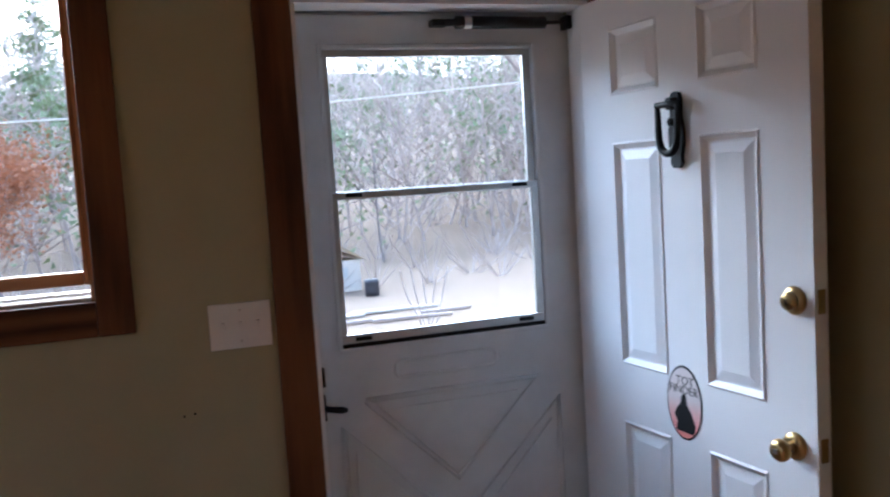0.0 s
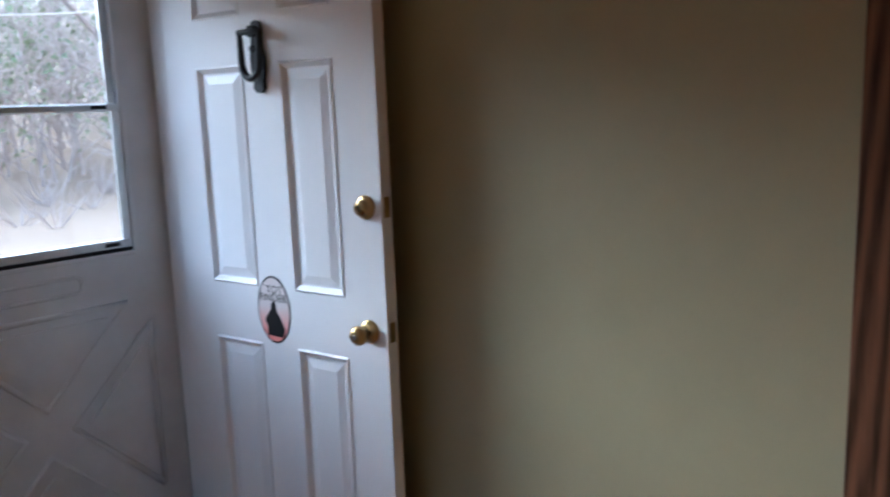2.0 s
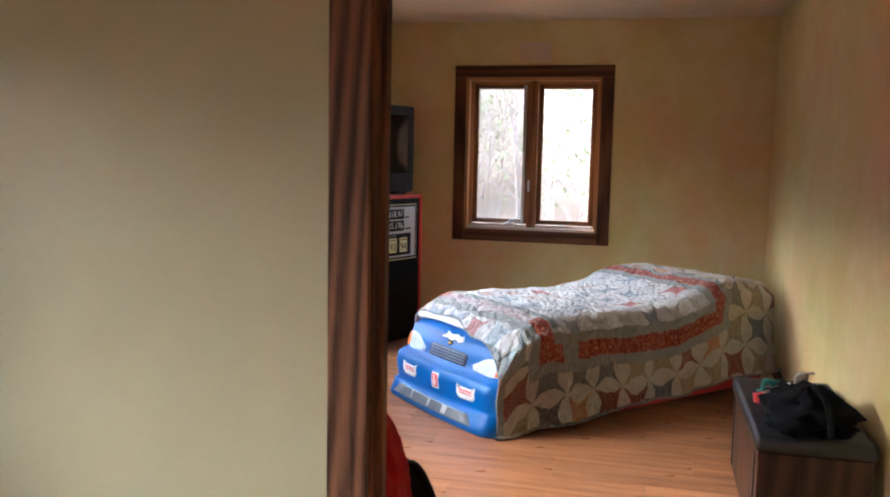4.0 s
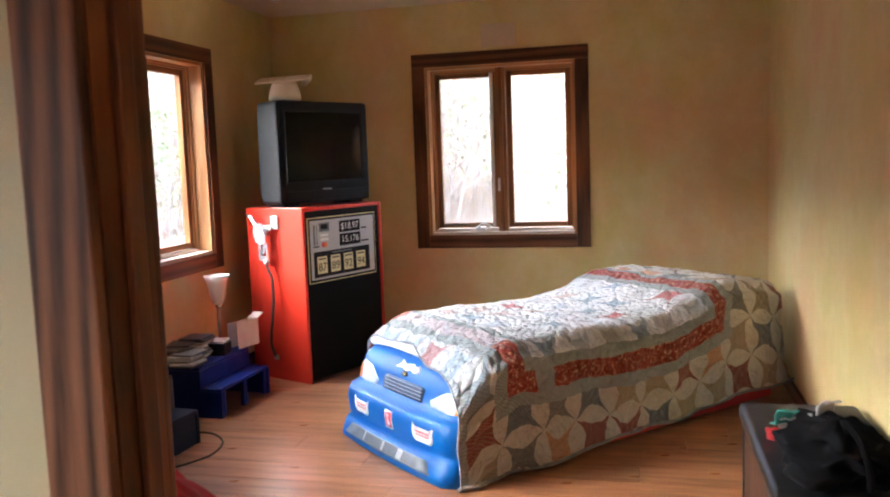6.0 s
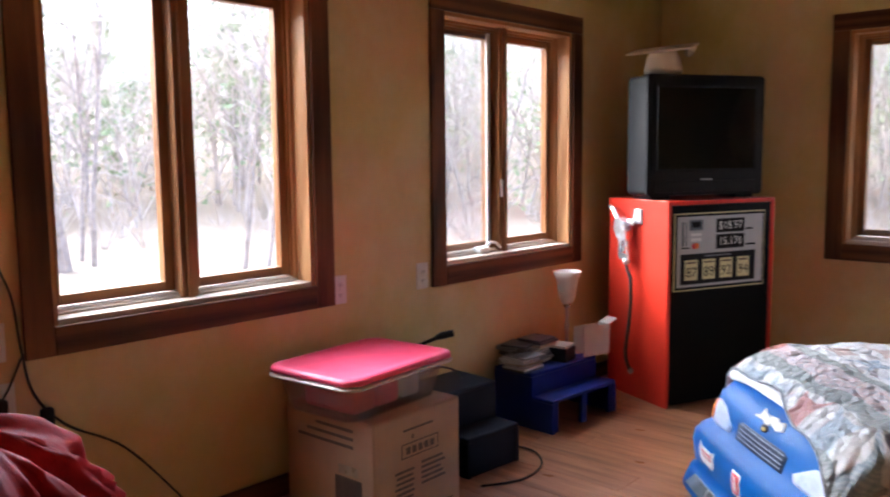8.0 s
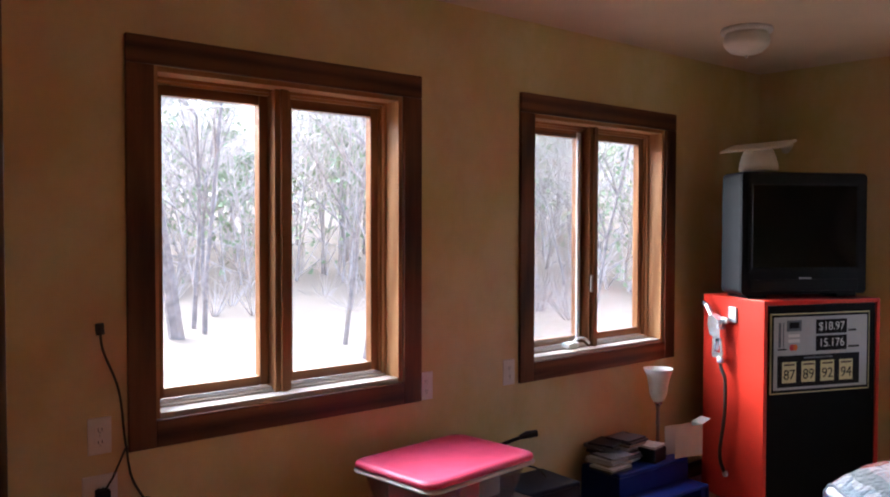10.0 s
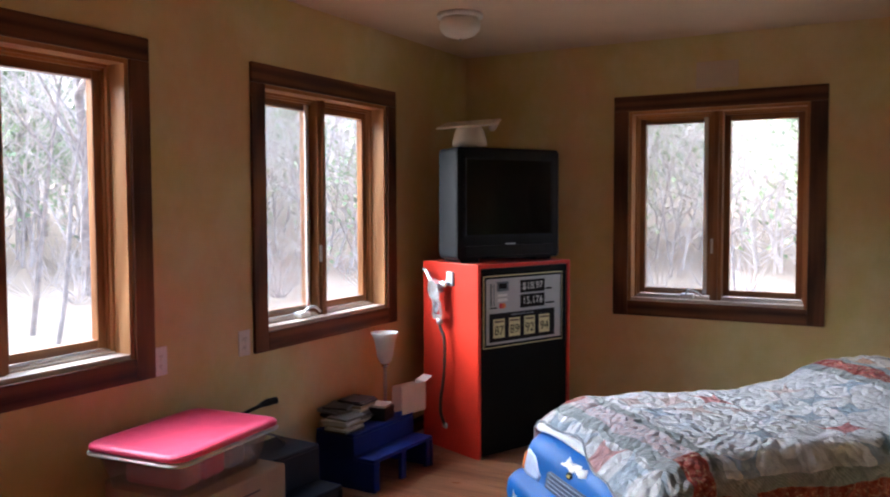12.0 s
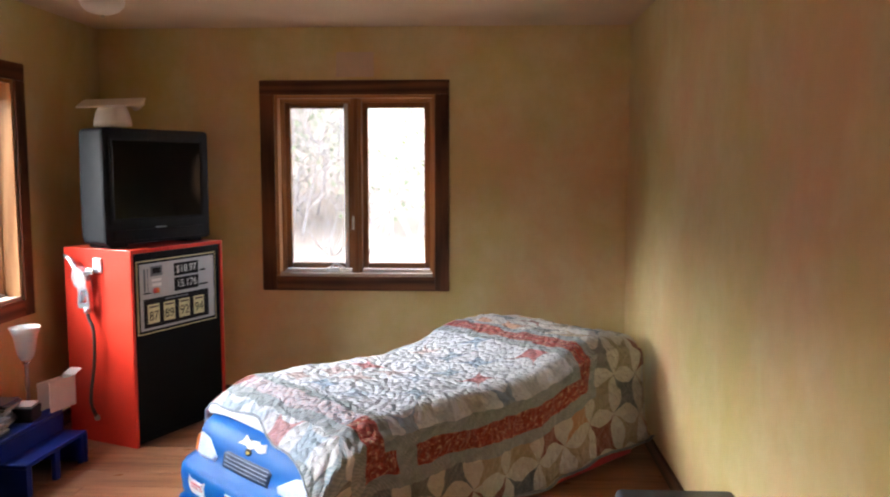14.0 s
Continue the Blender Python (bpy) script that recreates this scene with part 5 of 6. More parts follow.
# ---- bedroom: cardboard box, tub, stools, lamp ----
def cardboard_box():
    c = thing("cardboard_box", pose(3.965, 2.158, 0, rz=1.5), "closed brown cardboard box with faded printing", "box")
    w, d, h = 0.462, 0.47, 0.405
    part("body", box((0, 0, 0), (w, d, h), 0.005), M_CARD, c)
    for y0, y1 in ((0.002, d / 2 - 0.002), (d / 2 + 0.002, d - 0.002)):
        part("flap", box((0.003, y0, h + 0.0003), (w - 0.003, y1, h + 0.004), 0.001), M_CARD, c)
    pr = lambda x0, x1, z0, z1, nm="printed_mark": part(nm, box((x0, -0.0012, z0), (x1, -0.0002, z1)), M_GREYINK, c)
    pr(0.15, 0.31, 0.345, 0.353)
    pr(0.195, 0.205, 0.312, 0.328)
    for z0, z1 in ((0.245, 0.249), (0.296, 0.300)):
        pr(0.14, 0.34, z0, z1, "printed_frame")
    for x0 in (0.14, 0.336):
        pr(x0, x0 + 0.004, 0.249, 0.296, "printed_frame")
    for k in range(5):
        pr(0.165 + k * 0.032, 0.165 + k * 0.032 + 0.022, 0.258, 0.284)
    for k in range(7):
        pr(0.105 + 0.004 * (k % 3), 0.205 - 0.006 * (k % 2), 0.075 + k * 0.020, 0.084 + k * 0.020)
    for k in range(5):
        pr(0.245, 0.375 - 0.012 * (k % 3), 0.125 + k * 0.020, 0.134 + k * 0.020)
    pr(0.12, 0.42, 0.020, 0.026)
    ps = lambda y0, y1, z0, z1, mat: part("printed_mark", box((-0.0012, y0, z0), (-0.0002, y1, z1)), mat, c)
    for k in range(3):
        ps(0.10, 0.40 - 0.05 * k, 0.300 + 0.030 * k, 0.312 + 0.030 * k, M_GREYINK)
    ps(0.06, 0.20, 0.10, 0.19, M_GREYINK)
    ps(0.08, 0.18, 0.20, 0.235, M_CDS[3])
cardboard_box()


def tub():
    m = pose(4.150, 2.405, 0.4095, rz=5)
    t = thing("storage_tub", m, "clear plastic storage tub with a pink lid on the box", "storage tub")
    def shell(w0, d0, w1, d1, z0, z1, r):
        bm = bmesh.new()
        outer, inner = [], []
        for w, d, z, rings, ins in ((w0, d0, z0, outer, 0), (w1, d1, z1, outer, 0), (w1, d1, z1, inner, 0.004), (w0, d0, z0 + 0.004, inner, 0.004)):
            rings.append([bm.verts.new((x, y, z)) for x, y in rounded(w - 2 * ins, d - 2 * ins, r)])
        seq = outer + inner
        n = len(seq[0])
        for a, c in zip(seq, seq[1:]):
            for k in range(n):
                bm.faces.new((a[k], a[(k + 1) % n], c[(k + 1) % n], c[k]))
        bm.faces.new(seq[0][::-1])
        bm.faces.new(seq[-1])
        return bm
    part("tub", shell(0.48, 0.33, 0.555, 0.40, 0.0, 0.150, 0.05), M_CLEAR, t, "clear plastic tub", True)
    bm = bmesh.new()
    seq = []
    for w, d, z in ((0.578, 0.425, 0.146), (0.594, 0.441, 0.147), (0.594, 0.441, 0.160), (0.584, 0.431, 0.167), (0.530, 0.378, 0.168), (0.512, 0.360, 0.163)):
        seq.append([bm.verts.new((x, y, z)) for x, y in rounded(w, d, 0.06)])
    n = len(seq[0])
    for a, c in zip(seq, seq[1:]):
        for k in range(n):
            bm.faces.new((a[k], a[(k + 1) % n], c[(k + 1) % n], c[k]))
    bm.faces.new(seq[-1])
    bm.faces.new(seq[0][::-1])
    rim = bmesh.new()
    lip = [[rim.verts.new((x, y, z)) for x, y in rounded(w, d, 0.06)] for w, d, z in ((0.560, 0.405, 0.132), (0.600, 0.447, 0.130), (0.602, 0.449, 0.1365), (0.560, 0.405, 0.1455))]
    for a, c in zip(lip, lip[1:] + lip[:1]):
        for k in range(len(a)):
            rim.faces.new((a[k], a[(k + 1) % len(a)], c[(k + 1) % len(a)], c[k]))
    part("rim", rim, M_BULBGLASS, t, "milky rolled rim", True)
    part("lid", bm, M_PINKLID, t, "translucent-looking pink lid", True)
    # Red and pink contents put the clear tub's pinkish reflection into colour.
    for x, w, mat in ((-0.13, 0.12, M_DECALR), (0.0, 0.12, M_PINKLID), (0.13, 0.10, M_PAPER)):
        part("contents", box((x - w / 2, -0.13, 0.006), (x + w / 2, 0.13, 0.112), 0.02), mat, t, "folded things inside the tub, coloured for its pink reflection")
tub()

rod = thing("black_rod", pose(0, 0, 0), "black metal rod with a thick end behind the tub", "rod")
part("shaft", tube([(4.30, 2.64, 0.30), (4.47, 2.56, 0.50), (4.62, 2.44, 0.572)], 0.008, 8), M_BLACK, rod)
part("grip", tube([(4.60, 2.452, 0.566), (4.625, 2.437, 0.575), (4.665, 2.41, 0.582)], [0.010, 0.016, 0.015], 10), M_BLACK, rod)


def step_stool(name, m, w, d, low, high, split, mat, label, arches):
    """A moulded two-step stool; local y runs back from the lower step's front."""
    s = thing(name, m, label, "step stool")
    t = 0.020
    part("tread", box((0, 0, low - t), (w, split, low), 0.006), mat, s)
    part("tread", box((0, split + 0.0005, high - t), (w, d, high), 0.006), mat, s)
    part("riser", box((t, split + 0.0005, low - 0.001), (w - t, split + t, high - t - 0.0003)), mat, s)
    part("side", prism([(0, 0), (split, 0), (d, 0), (d, high - t - 0.0003), (split + 0.0005, high - t - 0.0003), (split + 0.0005, low - t - 0.0003), (0, low - t - 0.0003)], 0, t, m=Matrix.Rotation(radians(90), 4, "Z") @ Matrix.Scale(-1, 4, (0, 1, 0))), mat, s)
    part("side", prism([(0, 0), (split, 0), (d, 0), (d, high - t - 0.0003), (split + 0.0005, high - t - 0.0003), (split + 0.0005, low - t - 0.0003), (0, low - t - 0.0003)], w - t, w, m=Matrix.Rotation(radians(90), 4, "Z") @ Matrix.Scale(-1, 4, (0, 1, 0))), mat, s)
    part("back", box((t + 0.0003, d - t, 0), (w - t - 0.0003, d, high - t - 0.0003)), mat, s)
    if arches:
        for x in (t + 0.001, w / 2 - 0.022, w - t - 0.036):
            part("leg", box((x, 0.006, 0), (x + 0.035 if x != w / 2 - 0.022 else x + 0.044, 0.030, low - t - 0.0003), 0.004), mat, s)
    else:
        part("front", box((t + 0.0003, 0.006, 0), (w - t - 0.0003, 0.024, low - t - 0.0003)), mat, s)
    return s


step_stool("step_stool", pose(5.262, 2.315, 0, rz=-3), 0.53, 0.37, 0.165, 0.275, 0.125, M_STOOLBLUE, "blue plastic two-step stool with arched front", True)
step_stool("step_stool", pose(4.585, 2.262, 0, rz=-4), 0.315, 0.385, 0.170, 0.335, 0.135, M_NAVY, "dark navy two-step stool beside the box", False)
cc = thing("coiled_cord", pose(0, 0, 0), "black cord coiled on the dark stool and floor", "cord")
part("cord", tube(curve_points([(4.62, 2.50, 0.340), (4.64, 2.53, 0.385), (4.72, 2.55, 0.400), (4.80, 2.53, 0.375), (4.82, 2.50, 0.341)]), 0.005, 6), M_CORD, cc, "", True)
part("cord", tube(curve_points([(4.56, 2.17, 0.006), (4.72, 2.09, 0.006), (4.90, 2.12, 0.006), (5.02, 2.25, 0.006), (5.00, 2.40, 0.006), (4.94, 2.50, 0.006)]), 0.005, 6), M_CORD, cc, "", True)


# books and cases on the blue stool
def case_stack():
    rnd = random.Random(4)
    for sx, sy, count, thick in ((5.330, 2.545, 6, 0.012), (5.395, 2.62, 9, 0.012), (5.500, 2.585, 10, 0.0125)):
        z = 0.2755
        for k in range(count):
            ob = thing("disc_case", pose(sx + rnd.uniform(-0.018, 0.018), sy + rnd.uniform(-0.015, 0.015), z, rz=rnd.uniform(-14, 14)), "thin disc case in a loose stack on the stool", "disc case", "disc cases on the blue stool")
            part("case", box((-0.078, -0.068, 0), (0.078, 0.068, thick - 0.0012), 0.001), M_CDS[(0, 2, 1, 2, 3, 0)[rnd.randrange(6)]], ob)
            z += thick
case_stack()
db = thing("black_case", pose(5.60, 2.50, 0.2755, rz=8), "small black case on the blue stool", "case")
part("case", box((-0.06, -0.055, 0), (0.06, 0.055, 0.070), 0.006), M_BLACKP, db)
part("case_top", box((-0.055, -0.05, 0.0703), (0.058, 0.052, 0.082), 0.002), M_CDS[1], db)


def table_lamp():
    l = thing("table_lamp", pose(5.785, 2.590, 0.2755), "small table lamp with a white glass shade", "lamp")
    part("base", lathe([(0.060, 0.0), (0.062, 0.006), (0.050, 0.014), (0.020, 0.024), (0.011, 0.036)], 28), M_SATIN, l, "", True)
    part("stem", lathe([(0.011, 0.0365), (0.009, 0.10), (0.013, 0.14), (0.010, 0.16), (0.010, 0.225), (0.018, 0.240), (0.026, 0.262)], 24), M_SATIN, l, "", True)
    part("shade", lathe([(0.024, 0.258), (0.034, 0.270), (0.045, 0.300), (0.050, 0.340), (0.058, 0.385), (0.078, 0.432), (0.075, 0.4325), (0.055, 0.386), (0.046, 0.340), (0.041, 0.300), (0.030, 0.272)], 40, cap=False), M_BULBGLASS, l, "white glass bell shade", True)
table_lamp()

card = thing("open_carton", pose(5.80, 2.49, 0.2755, rz=-14), "small open white card box on the stool", "carton")
part("front", box((-0.075, -0.080, 0), (0.105, -0.076, 0.158), 0.001), M_PAPER, card)
part("side", box((0.1055, -0.080, 0), (0.109, 0.0, 0.158), 0.001), M_PAPER, card)
part("back", box((-0.075, -0.004, 0), (0.105, 0.0, 0.150), 0.001), M_PAPER, card)
part("flap", box((0.0, 0.0, 0.0), (0.003, 0.075, 0.062), 0.001, m=Matrix.Translation((0.1075, -0.078, 0.1585)) @ Matrix.Rotation(radians(68), 4, "Y")), M_PAPER, card)

# cords by the window
cd = thing("power_cord", pose(0, 0, 0), "black power cord hanging on the wall and trailing to the floor", "cord")
part("cord", tube(curve_points([(2.965, W - 0.020, 1.12), (2.975, W - 0.016, 1.06), (3.02, W - 0.022, 0.93), (3.04, W - 0.022, 0.76), (3.07, W - 0.014, 0.62), (3.16, W - 0.02, 0.50), (3.34, W - 0.03, 0.38), (3.52, W - 0.05, 0.16), (3.60, W - 0.16, 0.008), (3.84, W - 0.28, 0.008)]), 0.004, 6), M_CORD, cd, "", True)
part("cord", tube(curve_points([(3.04, W - 0.020, 0.74), (3.00, W - 0.025, 0.66), (2.97, W - 0.02, 0.60), (2.95, W - 0.02, 0.48), (2.96, W - 0.02, 0.30)]), 0.0035, 6), M_CORD, cd, "", True)
part("cord_end", tube([(2.965, W - 0.020, 1.115), (2.962, W - 0.020, 1.150)], 0.014, 8), M_CORD, cd)
part("power_brick", box((3.075, W - 0.060, 0.50), (3.115, W - 0.025, 0.575), 0.012), M_BLACKP, cd, "black power brick")
part("plug", box((2.945, W - 0.050, 0.585), (2.985, W - 0.0100, 0.625), 0.006), M_BLACKP, cd)


# ---- outside ----
def ground_mat():
    m, nt, b = material("dry_winter_grass", 0.95)
    v = coords(nt)
    n = noise_node(nt, v, 0.25, 6, 0.6)
    f = noise_node(nt, v, 14, 4, 0.6)
    c = ramp(nt, n, (0.35, (0.215, 0.155, 0.112)), (0.6, (0.28, 0.205, 0.15)), (0.75, (0.14, 0.10, 0.072)))
    c = mix_node(nt, math_node(nt, "MULTIPLY", f, 0.35), c, (0.18, 0.14, 0.09))
    nt.links.new(c, b.inputs["Base Color"])
    bump(nt, b, f, 0.4, 0.05)
    return m


def ground():
    bm = bmesh.new()
    n = 90
    rows = []
    for i in range(n + 1):
        row = []
        for j in range(n + 1):
            x = (2 * i / n - 1)
            y = (2 * j / n - 1)
            x, y = 3 + 700 * x * abs(x) ** 1.6, 2 + 700 * y * abs(y) ** 1.6
            r = math.hypot(x - 3, y)
            z = -0.55 + 0.25 * noise.noise(Vector((x * 0.05, y * 0.05, 0))) * min(1, r / 15)
            rise = max(0.0, r - 21)
            z += min(26, rise * 0.17) * (0.85 + 0.3 * noise.noise(Vector((x * 0.01, y * 0.01, 3))))
            row.append(bm.verts.new((x, y, z)))
        rows.append(row)
    for i in range(n):
        for j in range(n):
            bm.faces.new((rows[i][j], rows[i + 1][j], rows[i + 1][j + 1], rows[i][j + 1]))
    tagged(part("ground", bm, ground_mat(), smooth=True), "pale dry winter grass rising to a wooded hillside", "ground", kind="structure")
ground()

M_BARK = plain("grey_bark", (0.27, 0.225, 0.21), 0.9, vary=0.35, scale=9, bumpy=0.5)
M_TWIG = plain("bare_twigs", (0.48, 0.405, 0.365), 0.9, vary=0.3, scale=3, bumpy=0)
M_NEEDLE = plain("pine_needles", (0.20, 0.235, 0.12), 0.8, vary=0.35, scale=1.5, bumpy=0)
M_RUST = plain("rust_oak_leaves", (0.36, 0.15, 0.07), 0.8, vary=0.3, scale=2, bumpy=0)


def ground_z(x, y):
    r = math.hypot(x - 3, y)
    z = -0.55 + 0.25 * noise.noise(Vector((x * 0.05, y * 0.05, 0))) * min(1, r / 15)
    if r > 21:
        z += min(26, (r - 21) * 0.17) * (0.85 + 0.3 * noise.noise(Vector((x * 0.01, y * 0.01, 3))))
    return z


def limbs(rnd, height, spread, levels, base_r):
    """Branch segments (start, end, r0, r1, level) of a bare tree."""
    segs = []

    def grow(p, d, length, r, lev):
        q, steps = p, 4 if lev < 2 else 3
        for k in range(steps):
            d = (d + Vector((rnd.uniform(-1, 1), rnd.uniform(-1, 1), rnd.uniform(-0.3, 0.6))) * (0.10 + 0.07 * lev)).normalized()
            e = q + d * length / steps
            r1 = r * (0.86 if lev == 0 else 0.74)
            segs.append((q, e, r, r1, lev))
            q, r = e, r1
            if lev < levels and (k > 0 or lev > 0):
                for _ in range(2 if lev < levels - 1 else 3):
                    side = Vector((rnd.uniform(-1, 1), rnd.uniform(-1, 1), rnd.uniform(0.0, 0.7))).normalized()
                    grow(q, (d * 0.55 + side * spread).normalized(), length * rnd.uniform(0.45, 0.65), r * 0.6, lev + 1)
    grow(Vector((0, 0, -0.15)), Vector((rnd.uniform(-0.1, 0.1), rnd.uniform(-0.1, 0.1), 1)).normalized(), height * 0.62, base_r, 0)
    return segs


def seg_mesh(segs, sides_of):
    vs, fs = [], []
    for p, q, r0, r1, lev in segs:
        s = sides_of(lev)
        d = (q - p).normalized()
        a = d.orthogonal().normalized()
        c = d.cross(a)
        base = len(vs)
        for o, r in ((p, r0), (q, r1)):
            for k in range(s):
                t = 2 * math.pi * k / s
                vs.append(o + (a * math.cos(t) + c * math.sin(t)) * r)
        for k in range(s):
            fs.append((base + k, base + (k + 1) % s, base + s + (k + 1) % s, base + s + k))
    return vs, fs


def mesh_part(name, vs, fs, mat, parent):
    me = bpy.data.meshes.new(name)
    me.from_pydata([tuple(v) for v in vs], [], fs)
    me.materials.append(mat)
    ob = new(name, me)
    ob.parent = parent
    return ob


def leaf_cloud(rnd, spots, count, size, droop=0.0):
    vs, fs = [], []
    for s, rad in spots:
        for _ in range(count):
            o = s + Vector((rnd.gauss(0, 1), rnd.gauss(0, 1), rnd.gauss(0, 0.6))) * rad
            a = Vector((rnd.uniform(-1, 1), rnd.uniform(-1, 1), rnd.uniform(-1, 0.5) - droop)).normalized() * size * rnd.uniform(0.6, 1.3)
            c = a.orthogonal().normalized() * size * rnd.uniform(0.25, 0.5)
            k = len(vs)
            vs += [o - c, o + a * 0.5 + c * 0.4, o + a, o + c]
            fs.append((k, k + 1, k + 2, k + 3))
    return vs, fs


def bare_tree(m, seed, height, label, stout=1.0):
    rnd = random.Random(seed)
    t = thing("bare_tree", m, label, "tree", "bare trees outside")
    segs = limbs(rnd, height, 0.75, 3, height * 0.0075 * stout)
    mesh_part("trunk", *seg_mesh([s for s in segs if s[4] < 2], lambda l: 7 if l == 0 else 5), M_BARK, t)
    mesh_part("twigs", *seg_mesh([s for s in segs if s[4] >= 2], lambda l: 3), M_TWIG, t)
    return t


def pine(m, seed, height, label):
    rnd = random.Random(seed)
    t = thing("pine_tree", m, label, "tree", "pines outside")
    segs, spots = [], []
    q = Vector((0, 0, -0.15))
    for k in range(8):
        e = Vector((rnd.uniform(-0.1, 0.1), rnd.uniform(-0.1, 0.1), height * (k + 1) / 8))
        segs.append((q, e, height * 0.016 * (1 - k / 9), height * 0.016 * (1 - (k + 1) / 9), 0))
        q = e
    for k in range(42):
        z = height * rnd.uniform(0.22, 0.98)
        an = rnd.uniform(0, 2 * math.pi)
        ln = (height * 0.24) * (1.08 - z / height) * rnd.uniform(0.6, 1.15) + 0.2
        p = Vector((0, 0, z))
        e = p + Vector((math.cos(an), math.sin(an), rnd.uniform(-0.15, 0.25))) * ln
        segs.append((p, e, 0.03, 0.008, 2))
        for f in (0.45, 0.7, 0.95):
            spots.append((p.lerp(e, f), 0.16 + 0.10 * ln * f))
    mesh_part("trunk", *seg_mesh(segs, lambda l: 7 if l == 0 else 4), M_BARK, t)
    mesh_part("crown", *leaf_cloud(rnd, spots, 46, 0.13, 0.2), M_NEEDLE, t)
    return t


# trees on the lawn: (x, y, height, build); the first ones stand close to the window wall's view
PLACES = [(7.79, 13.6, 9, 0), (8.5, 14.6, 6.5, 1), (8.35, 13.8, 7, 2), (9.54, 11.2, 6, 3), (9.0, 9.9, 5, 4), (10.4, 18.3, 8, 1), (-3.5, 17, 9, 3), (0.6, 19, 8, 2),
          (5.6, 20, 9, 4), (13.5, 15, 8, 0), (15.5, 11, 8, 3), (15, 6.5, 8, 1), (17, 2.6, 8, 4), (19, -1.5, 9, 2)]
made = {}
for x, y, hgt, k in PLACES:
    m = pose(x, y, ground_z(x, y), rz=67 * x)
    if k not in made:
        made[k] = bare_tree(m, 20 + k, hgt, "leafless grey tree on the winter lawn", 2.1 if k == 0 else 1.0)
    else:
        copy_thing(made[k], m)
rnd = random.Random(5)
pines = {}
for n in range(16):
    an = rnd.uniform(-0.15, 1.0) * math.pi
    r = rnd.uniform(28, 50)
    x, y = 3 + r * math.cos(an), r * math.sin(an)
    if n < 3:
        x, y = ((17.0, 22.4), (3.2, 27.0), (27.0, 8.0))[n]
    m = pose(x, y, ground_z(x, y), rz=rnd.uniform(0, 360))
    k = n % 3
    if k not in pines:
        pines[k] = pine(m, 40 + k, rnd.uniform(7, 9), "grey-green pine at the edge of the lawn")
    else:
        copy_thing(pines[k], m)
for n in range(34):
    an = rnd.uniform(-0.15, 1.0) * math.pi
    r = rnd.uniform(23, 50)
    x, y = 3 + r * math.cos(an), r * math.sin(an)
    copy_thing(made[n % len(made)] if n % len(made) in made else made[0], pose(x, y, ground_z(x, y), rz=rnd.uniform(0, 360)))


def oak(m, seed):
    r2 = random.Random(seed)
    t = thing("oak_tree", m, "oak with rust-coloured winter leaves", "tree")
    segs = limbs(r2, 3.4, 0.85, 3, 0.07)
    mesh_part("trunk", *seg_mesh([s for s in segs if s[4] < 2], lambda l: 7 if l == 0 else 5), M_BARK, t)
    mesh_part("twigs", *seg_mesh([s for s in segs if s[4] >= 2], lambda l: 3), M_TWIG, t)
    ends = [(s[1], 0.20) for s in segs if s[4] >= 2 and r2.random() < 0.45]
    mesh_part("crown", *leaf_cloud(r2, ends, 10, 0.10), M_RUST, t)
oak(pose(-2.15, 16.10, ground_z(-2.15, 16.10)), 77)


def wooded_hill():
    """The far hillside's wood: many thin trunks, twigs and needle clumps that nobody could count."""
    r2 = random.Random(9)
    t = thing("distant_woods", pose(0, 0, 0), "pale leafless wood with pines on the hillside", "woods", kind="stuff")
    segs, spots = [], []
    for _ in range(2500):
        an = r2.uniform(-0.2, 1.05) * math.pi
        r = 22 + 72 * r2.random() ** 1.35
        x, y = 3 + r * math.cos(an), r * math.sin(an)
        z = ground_z(x, y)
        h = r2.uniform(3.5, 7.5)
        p = Vector((x, y, z - 0.5))
        top = p + Vector((r2.uniform(-1.6, 1.6), r2.uniform(-1.6, 1.6), h))
        segs.append((p, top, 0.050, 0.012, 0))
        if r2.random() < 0.22:
            for f in (0.4, 0.55, 0.7, 0.85, 0.97):
                spots.append((p.lerp(top, f), 1.5 * (1.1 - f)))
        else:
            for _ in range(21):
                q = p.lerp(top, r2.uniform(0.10, 0.95))
                segs.append((q, q + Vector((r2.uniform(-2.4, 2.4), r2.uniform(-2.4, 2.4), r2.uniform(0.5, 2.6))), 0.017, 0.005, 2))
    for _ in range(260):
        an = r2.uniform(-0.2, 1.05) * math.pi
        r = r2.uniform(15.5, 27)
        x, y = 3 + r * math.cos(an), r * math.sin(an)
        p = Vector((x, y, ground_z(x, y) - 0.1))
        for _ in range(14):
            segs.append((p, p + Vector((r2.uniform(-0.7, 0.7), r2.uniform(-0.7, 0.7), r2.uniform(0.3, 1.3))), 0.010, 0.004, 2))
    mesh_part("woods_trunks", *seg_mesh(segs, lambda l: 4 if l == 0 else 3), M_TWIG, t)
    mesh_part("woods_needles", *leaf_cloud(r2, spots, 60, 0.26, 0.2), M_NEEDLE, t)
wooded_hill()

# odds and ends on the lawn: shed, bin, low timber stack, overhead wire
shed = thing("garden_shed", pose(3.62, 16.2, ground_z(3.62, 16.2) - 0.02, rz=12), "small pale garden shed among the trees", "shed")
part("wall", box((-0.38, -0.38, 0), (0.38, 0.38, 0.62), 0.01), M_PAPER, shed)
part("roof", prism([(-0.48, 0.60), (0, 0.88), (0.48, 0.60), (0, 0.80)], -0.48, 0.48), M_CDS[3], shed)
part("window", box((-0.10, -0.40, 0.30), (0.10, -0.381, 0.50)), M_SILVER, shed)
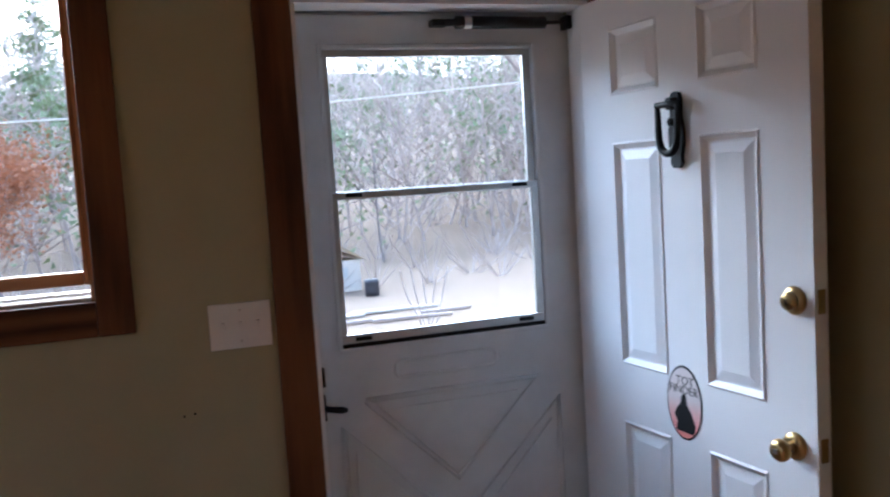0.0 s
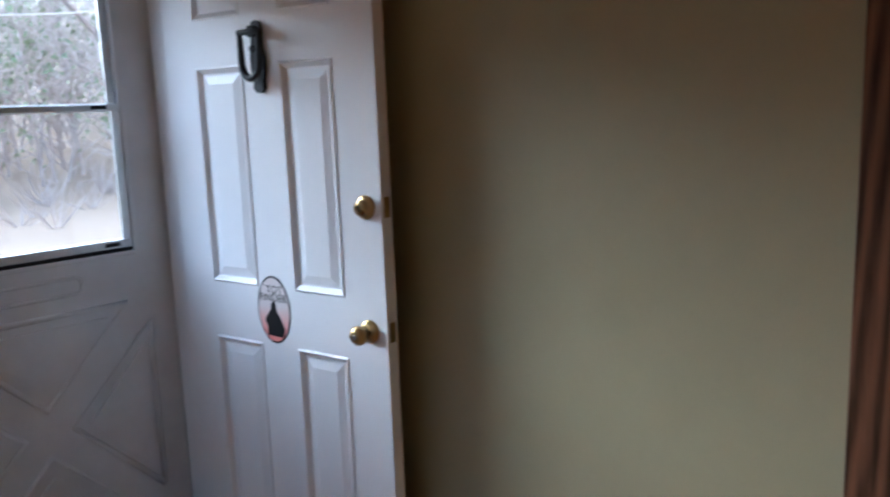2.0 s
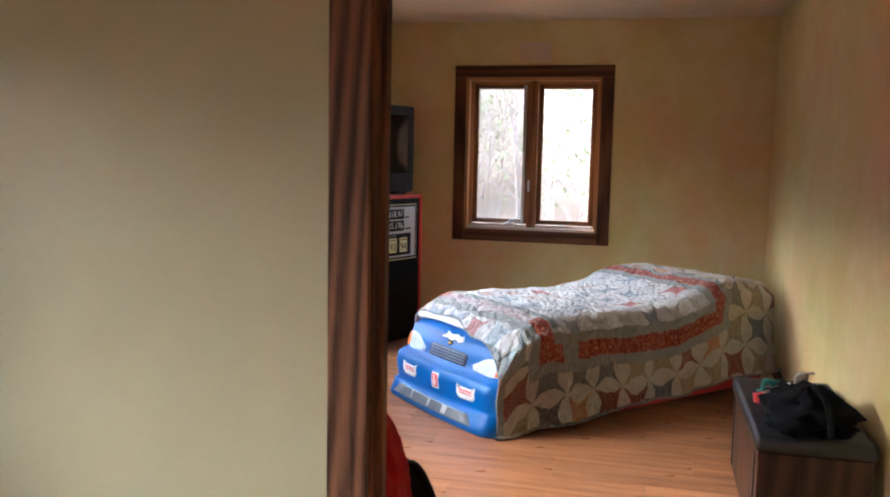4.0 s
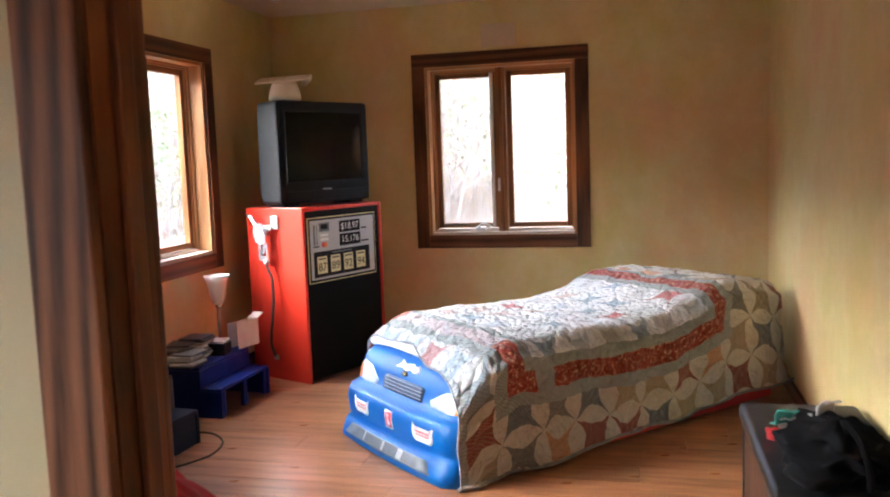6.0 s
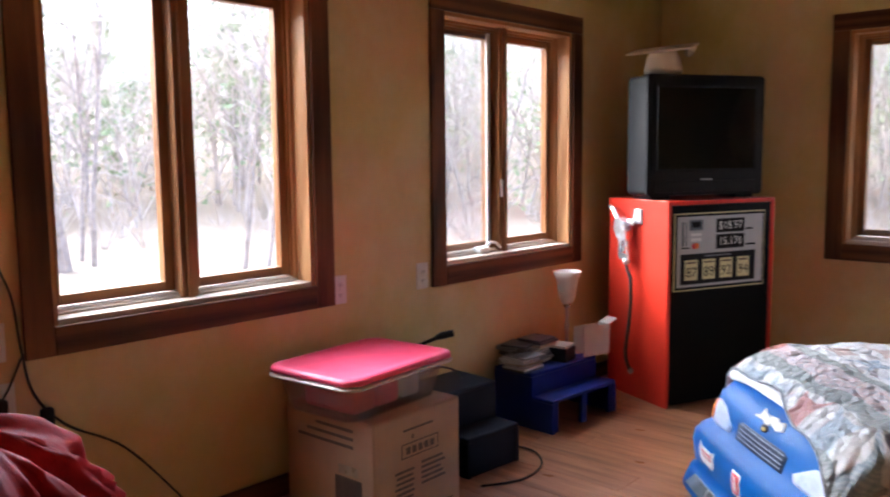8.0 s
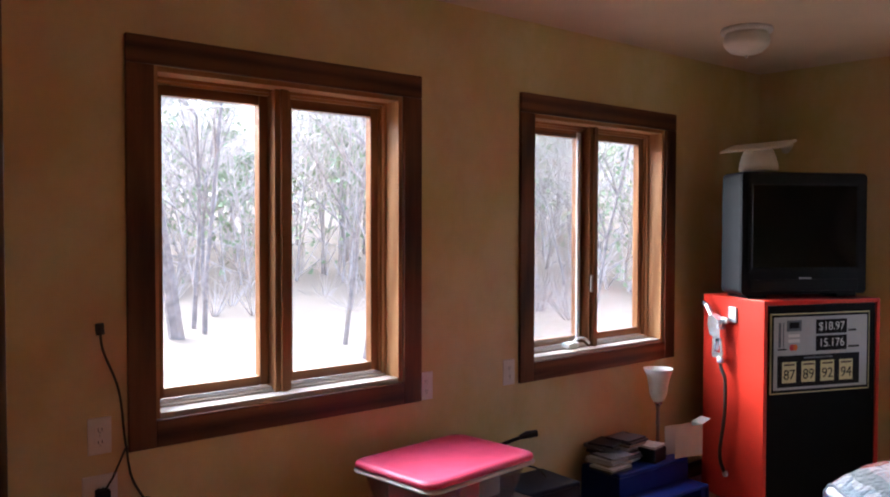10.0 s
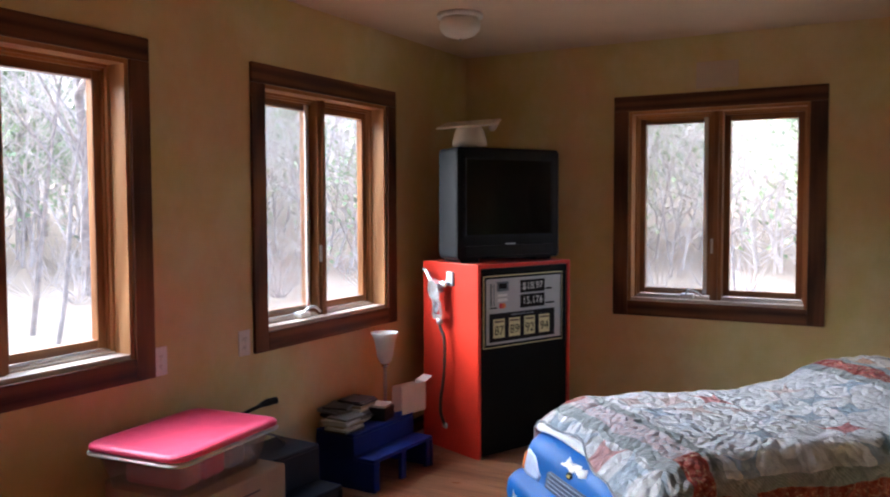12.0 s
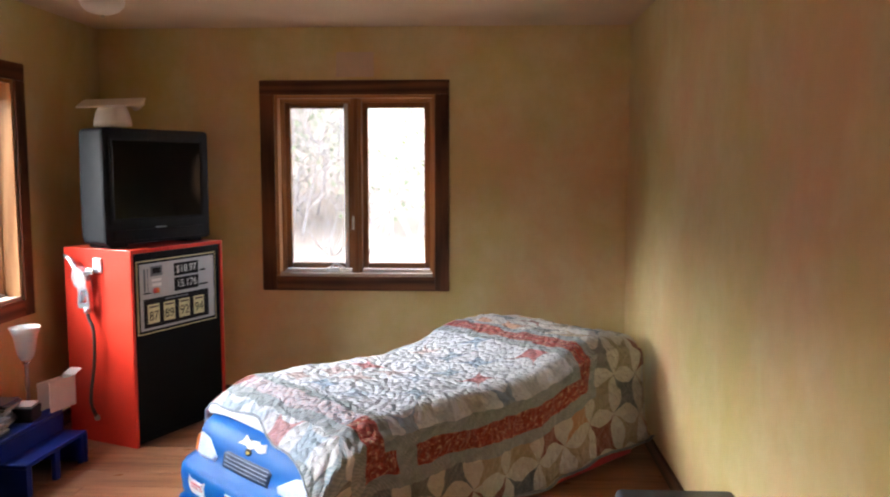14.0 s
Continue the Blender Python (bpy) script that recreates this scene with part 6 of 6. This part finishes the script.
br = thing("rubbish_barrel", pose(4.05, 15.0, ground_z(4.05, 15.0)), "dark steel barrel on the lawn", "barrel")
part("barrel", lathe([(0.13, 0), (0.14, 0.1), (0.13, 0.18), (0.14, 0.24), (0.12, 0.30)], 18), M_CDS[2], br, "", True)
for x, y, ln, rz, wd, mat in ((3.05, 12.9, 0.42, 2, 0.16, M_PAPER), (3.98, 13.0, 0.75, -3, 0.14, M_PAPER), (3.35, 12.3, 0.50, 6, 0.07, M_TWIG), (4.0, 12.1, 0.65, -5, 0.08, M_TWIG), (4.6, 12.4, 0.45, 4, 0.07, M_TWIG)):
    lg = thing("timber", pose(x, y, ground_z(x, y) + 0.01, rz=rz), "pale weathered timber lying on the lawn" if mat is M_PAPER else "grey fallen log on the lawn", "timber", "timbers on the lawn")
    part("beam", box((-ln, -wd / 2, 0), (ln * 0.85, wd / 2, 0.045), 0.012), mat, lg)
sap = thing("sapling_clump", pose(3.85, 11.0, ground_z(3.85, 11.0)), "clump of thin pale bare saplings", "sapling")
for k in range(5):
    lean = (k - 2) * 0.16
    part("stem", tube(curve_points([(0.03 * (k - 2), 0, -0.05), (lean * 0.5, 0.05 * (k % 2), 0.25), (lean * 0.8, 0.1, 0.5), (lean * 1.1, 0.1 * (k % 3), 0.85)]), 0.010, 6), M_TWIG, sap, "", True)
wire = thing("overhead_wire", pose(0, 0, 0), "thin overhead service wire across the yard", "wire")
part("cable", tube([(-25, 9.0, 1.9), (-8, 9.0, 2.05), (2.15, 9.0, 2.36), (4.4, 9.0, 2.52), (6.2, 9.0, 2.80), (16, 9.0, 3.7), (40, 9.0, 6.2)], 0.010, 6), M_PAPER, wire)

# ---- floor planks, laid along y ----
plank_w, plank_l = 0.19, 1.21
mesh_cache = {}
rnd = random.Random(2)


def plank(x0, x1, y0, y1):
    key = (round(x1 - x0, 3), round(y1 - y0, 3))
    if key not in mesh_cache:
        bm = box((-key[0] / 2 + 0.0006, -key[1] / 2 + 0.0006, -0.009), (key[0] / 2 - 0.0006, key[1] / 2 - 0.0006, 0.0), 0.0012, seg=1)
        me = bpy.data.meshes.new("plank")
        bm.to_mesh(me)
        bm.free()
        me.materials.append(M_FLOOR)
        mesh_cache[key] = me
    ob = new("plank", mesh_cache[key])
    ob.parent = floor
    ob.location = ((x0 + x1) / 2, (y0 + y1) / 2, 0.0)


def lay(xa, xb, ya, yb):
    x, n = xa, 0
    while x < xb - 1e-3:
        x2 = min(xb, x + plank_w)
        y = ya
        first = (0.40, 0.81, 1.21, 0.60)[n % 4]
        while y < yb - 1e-3:
            y2 = min(yb, y + (first if y == ya else plank_l))
            plank(x, x2, y, y2)
            y = y2
        x, n = x2, n + 1


lay(EW, P0, ES, W)
lay(P0, P1, JS, JY)
lay(P1, F, S, W)
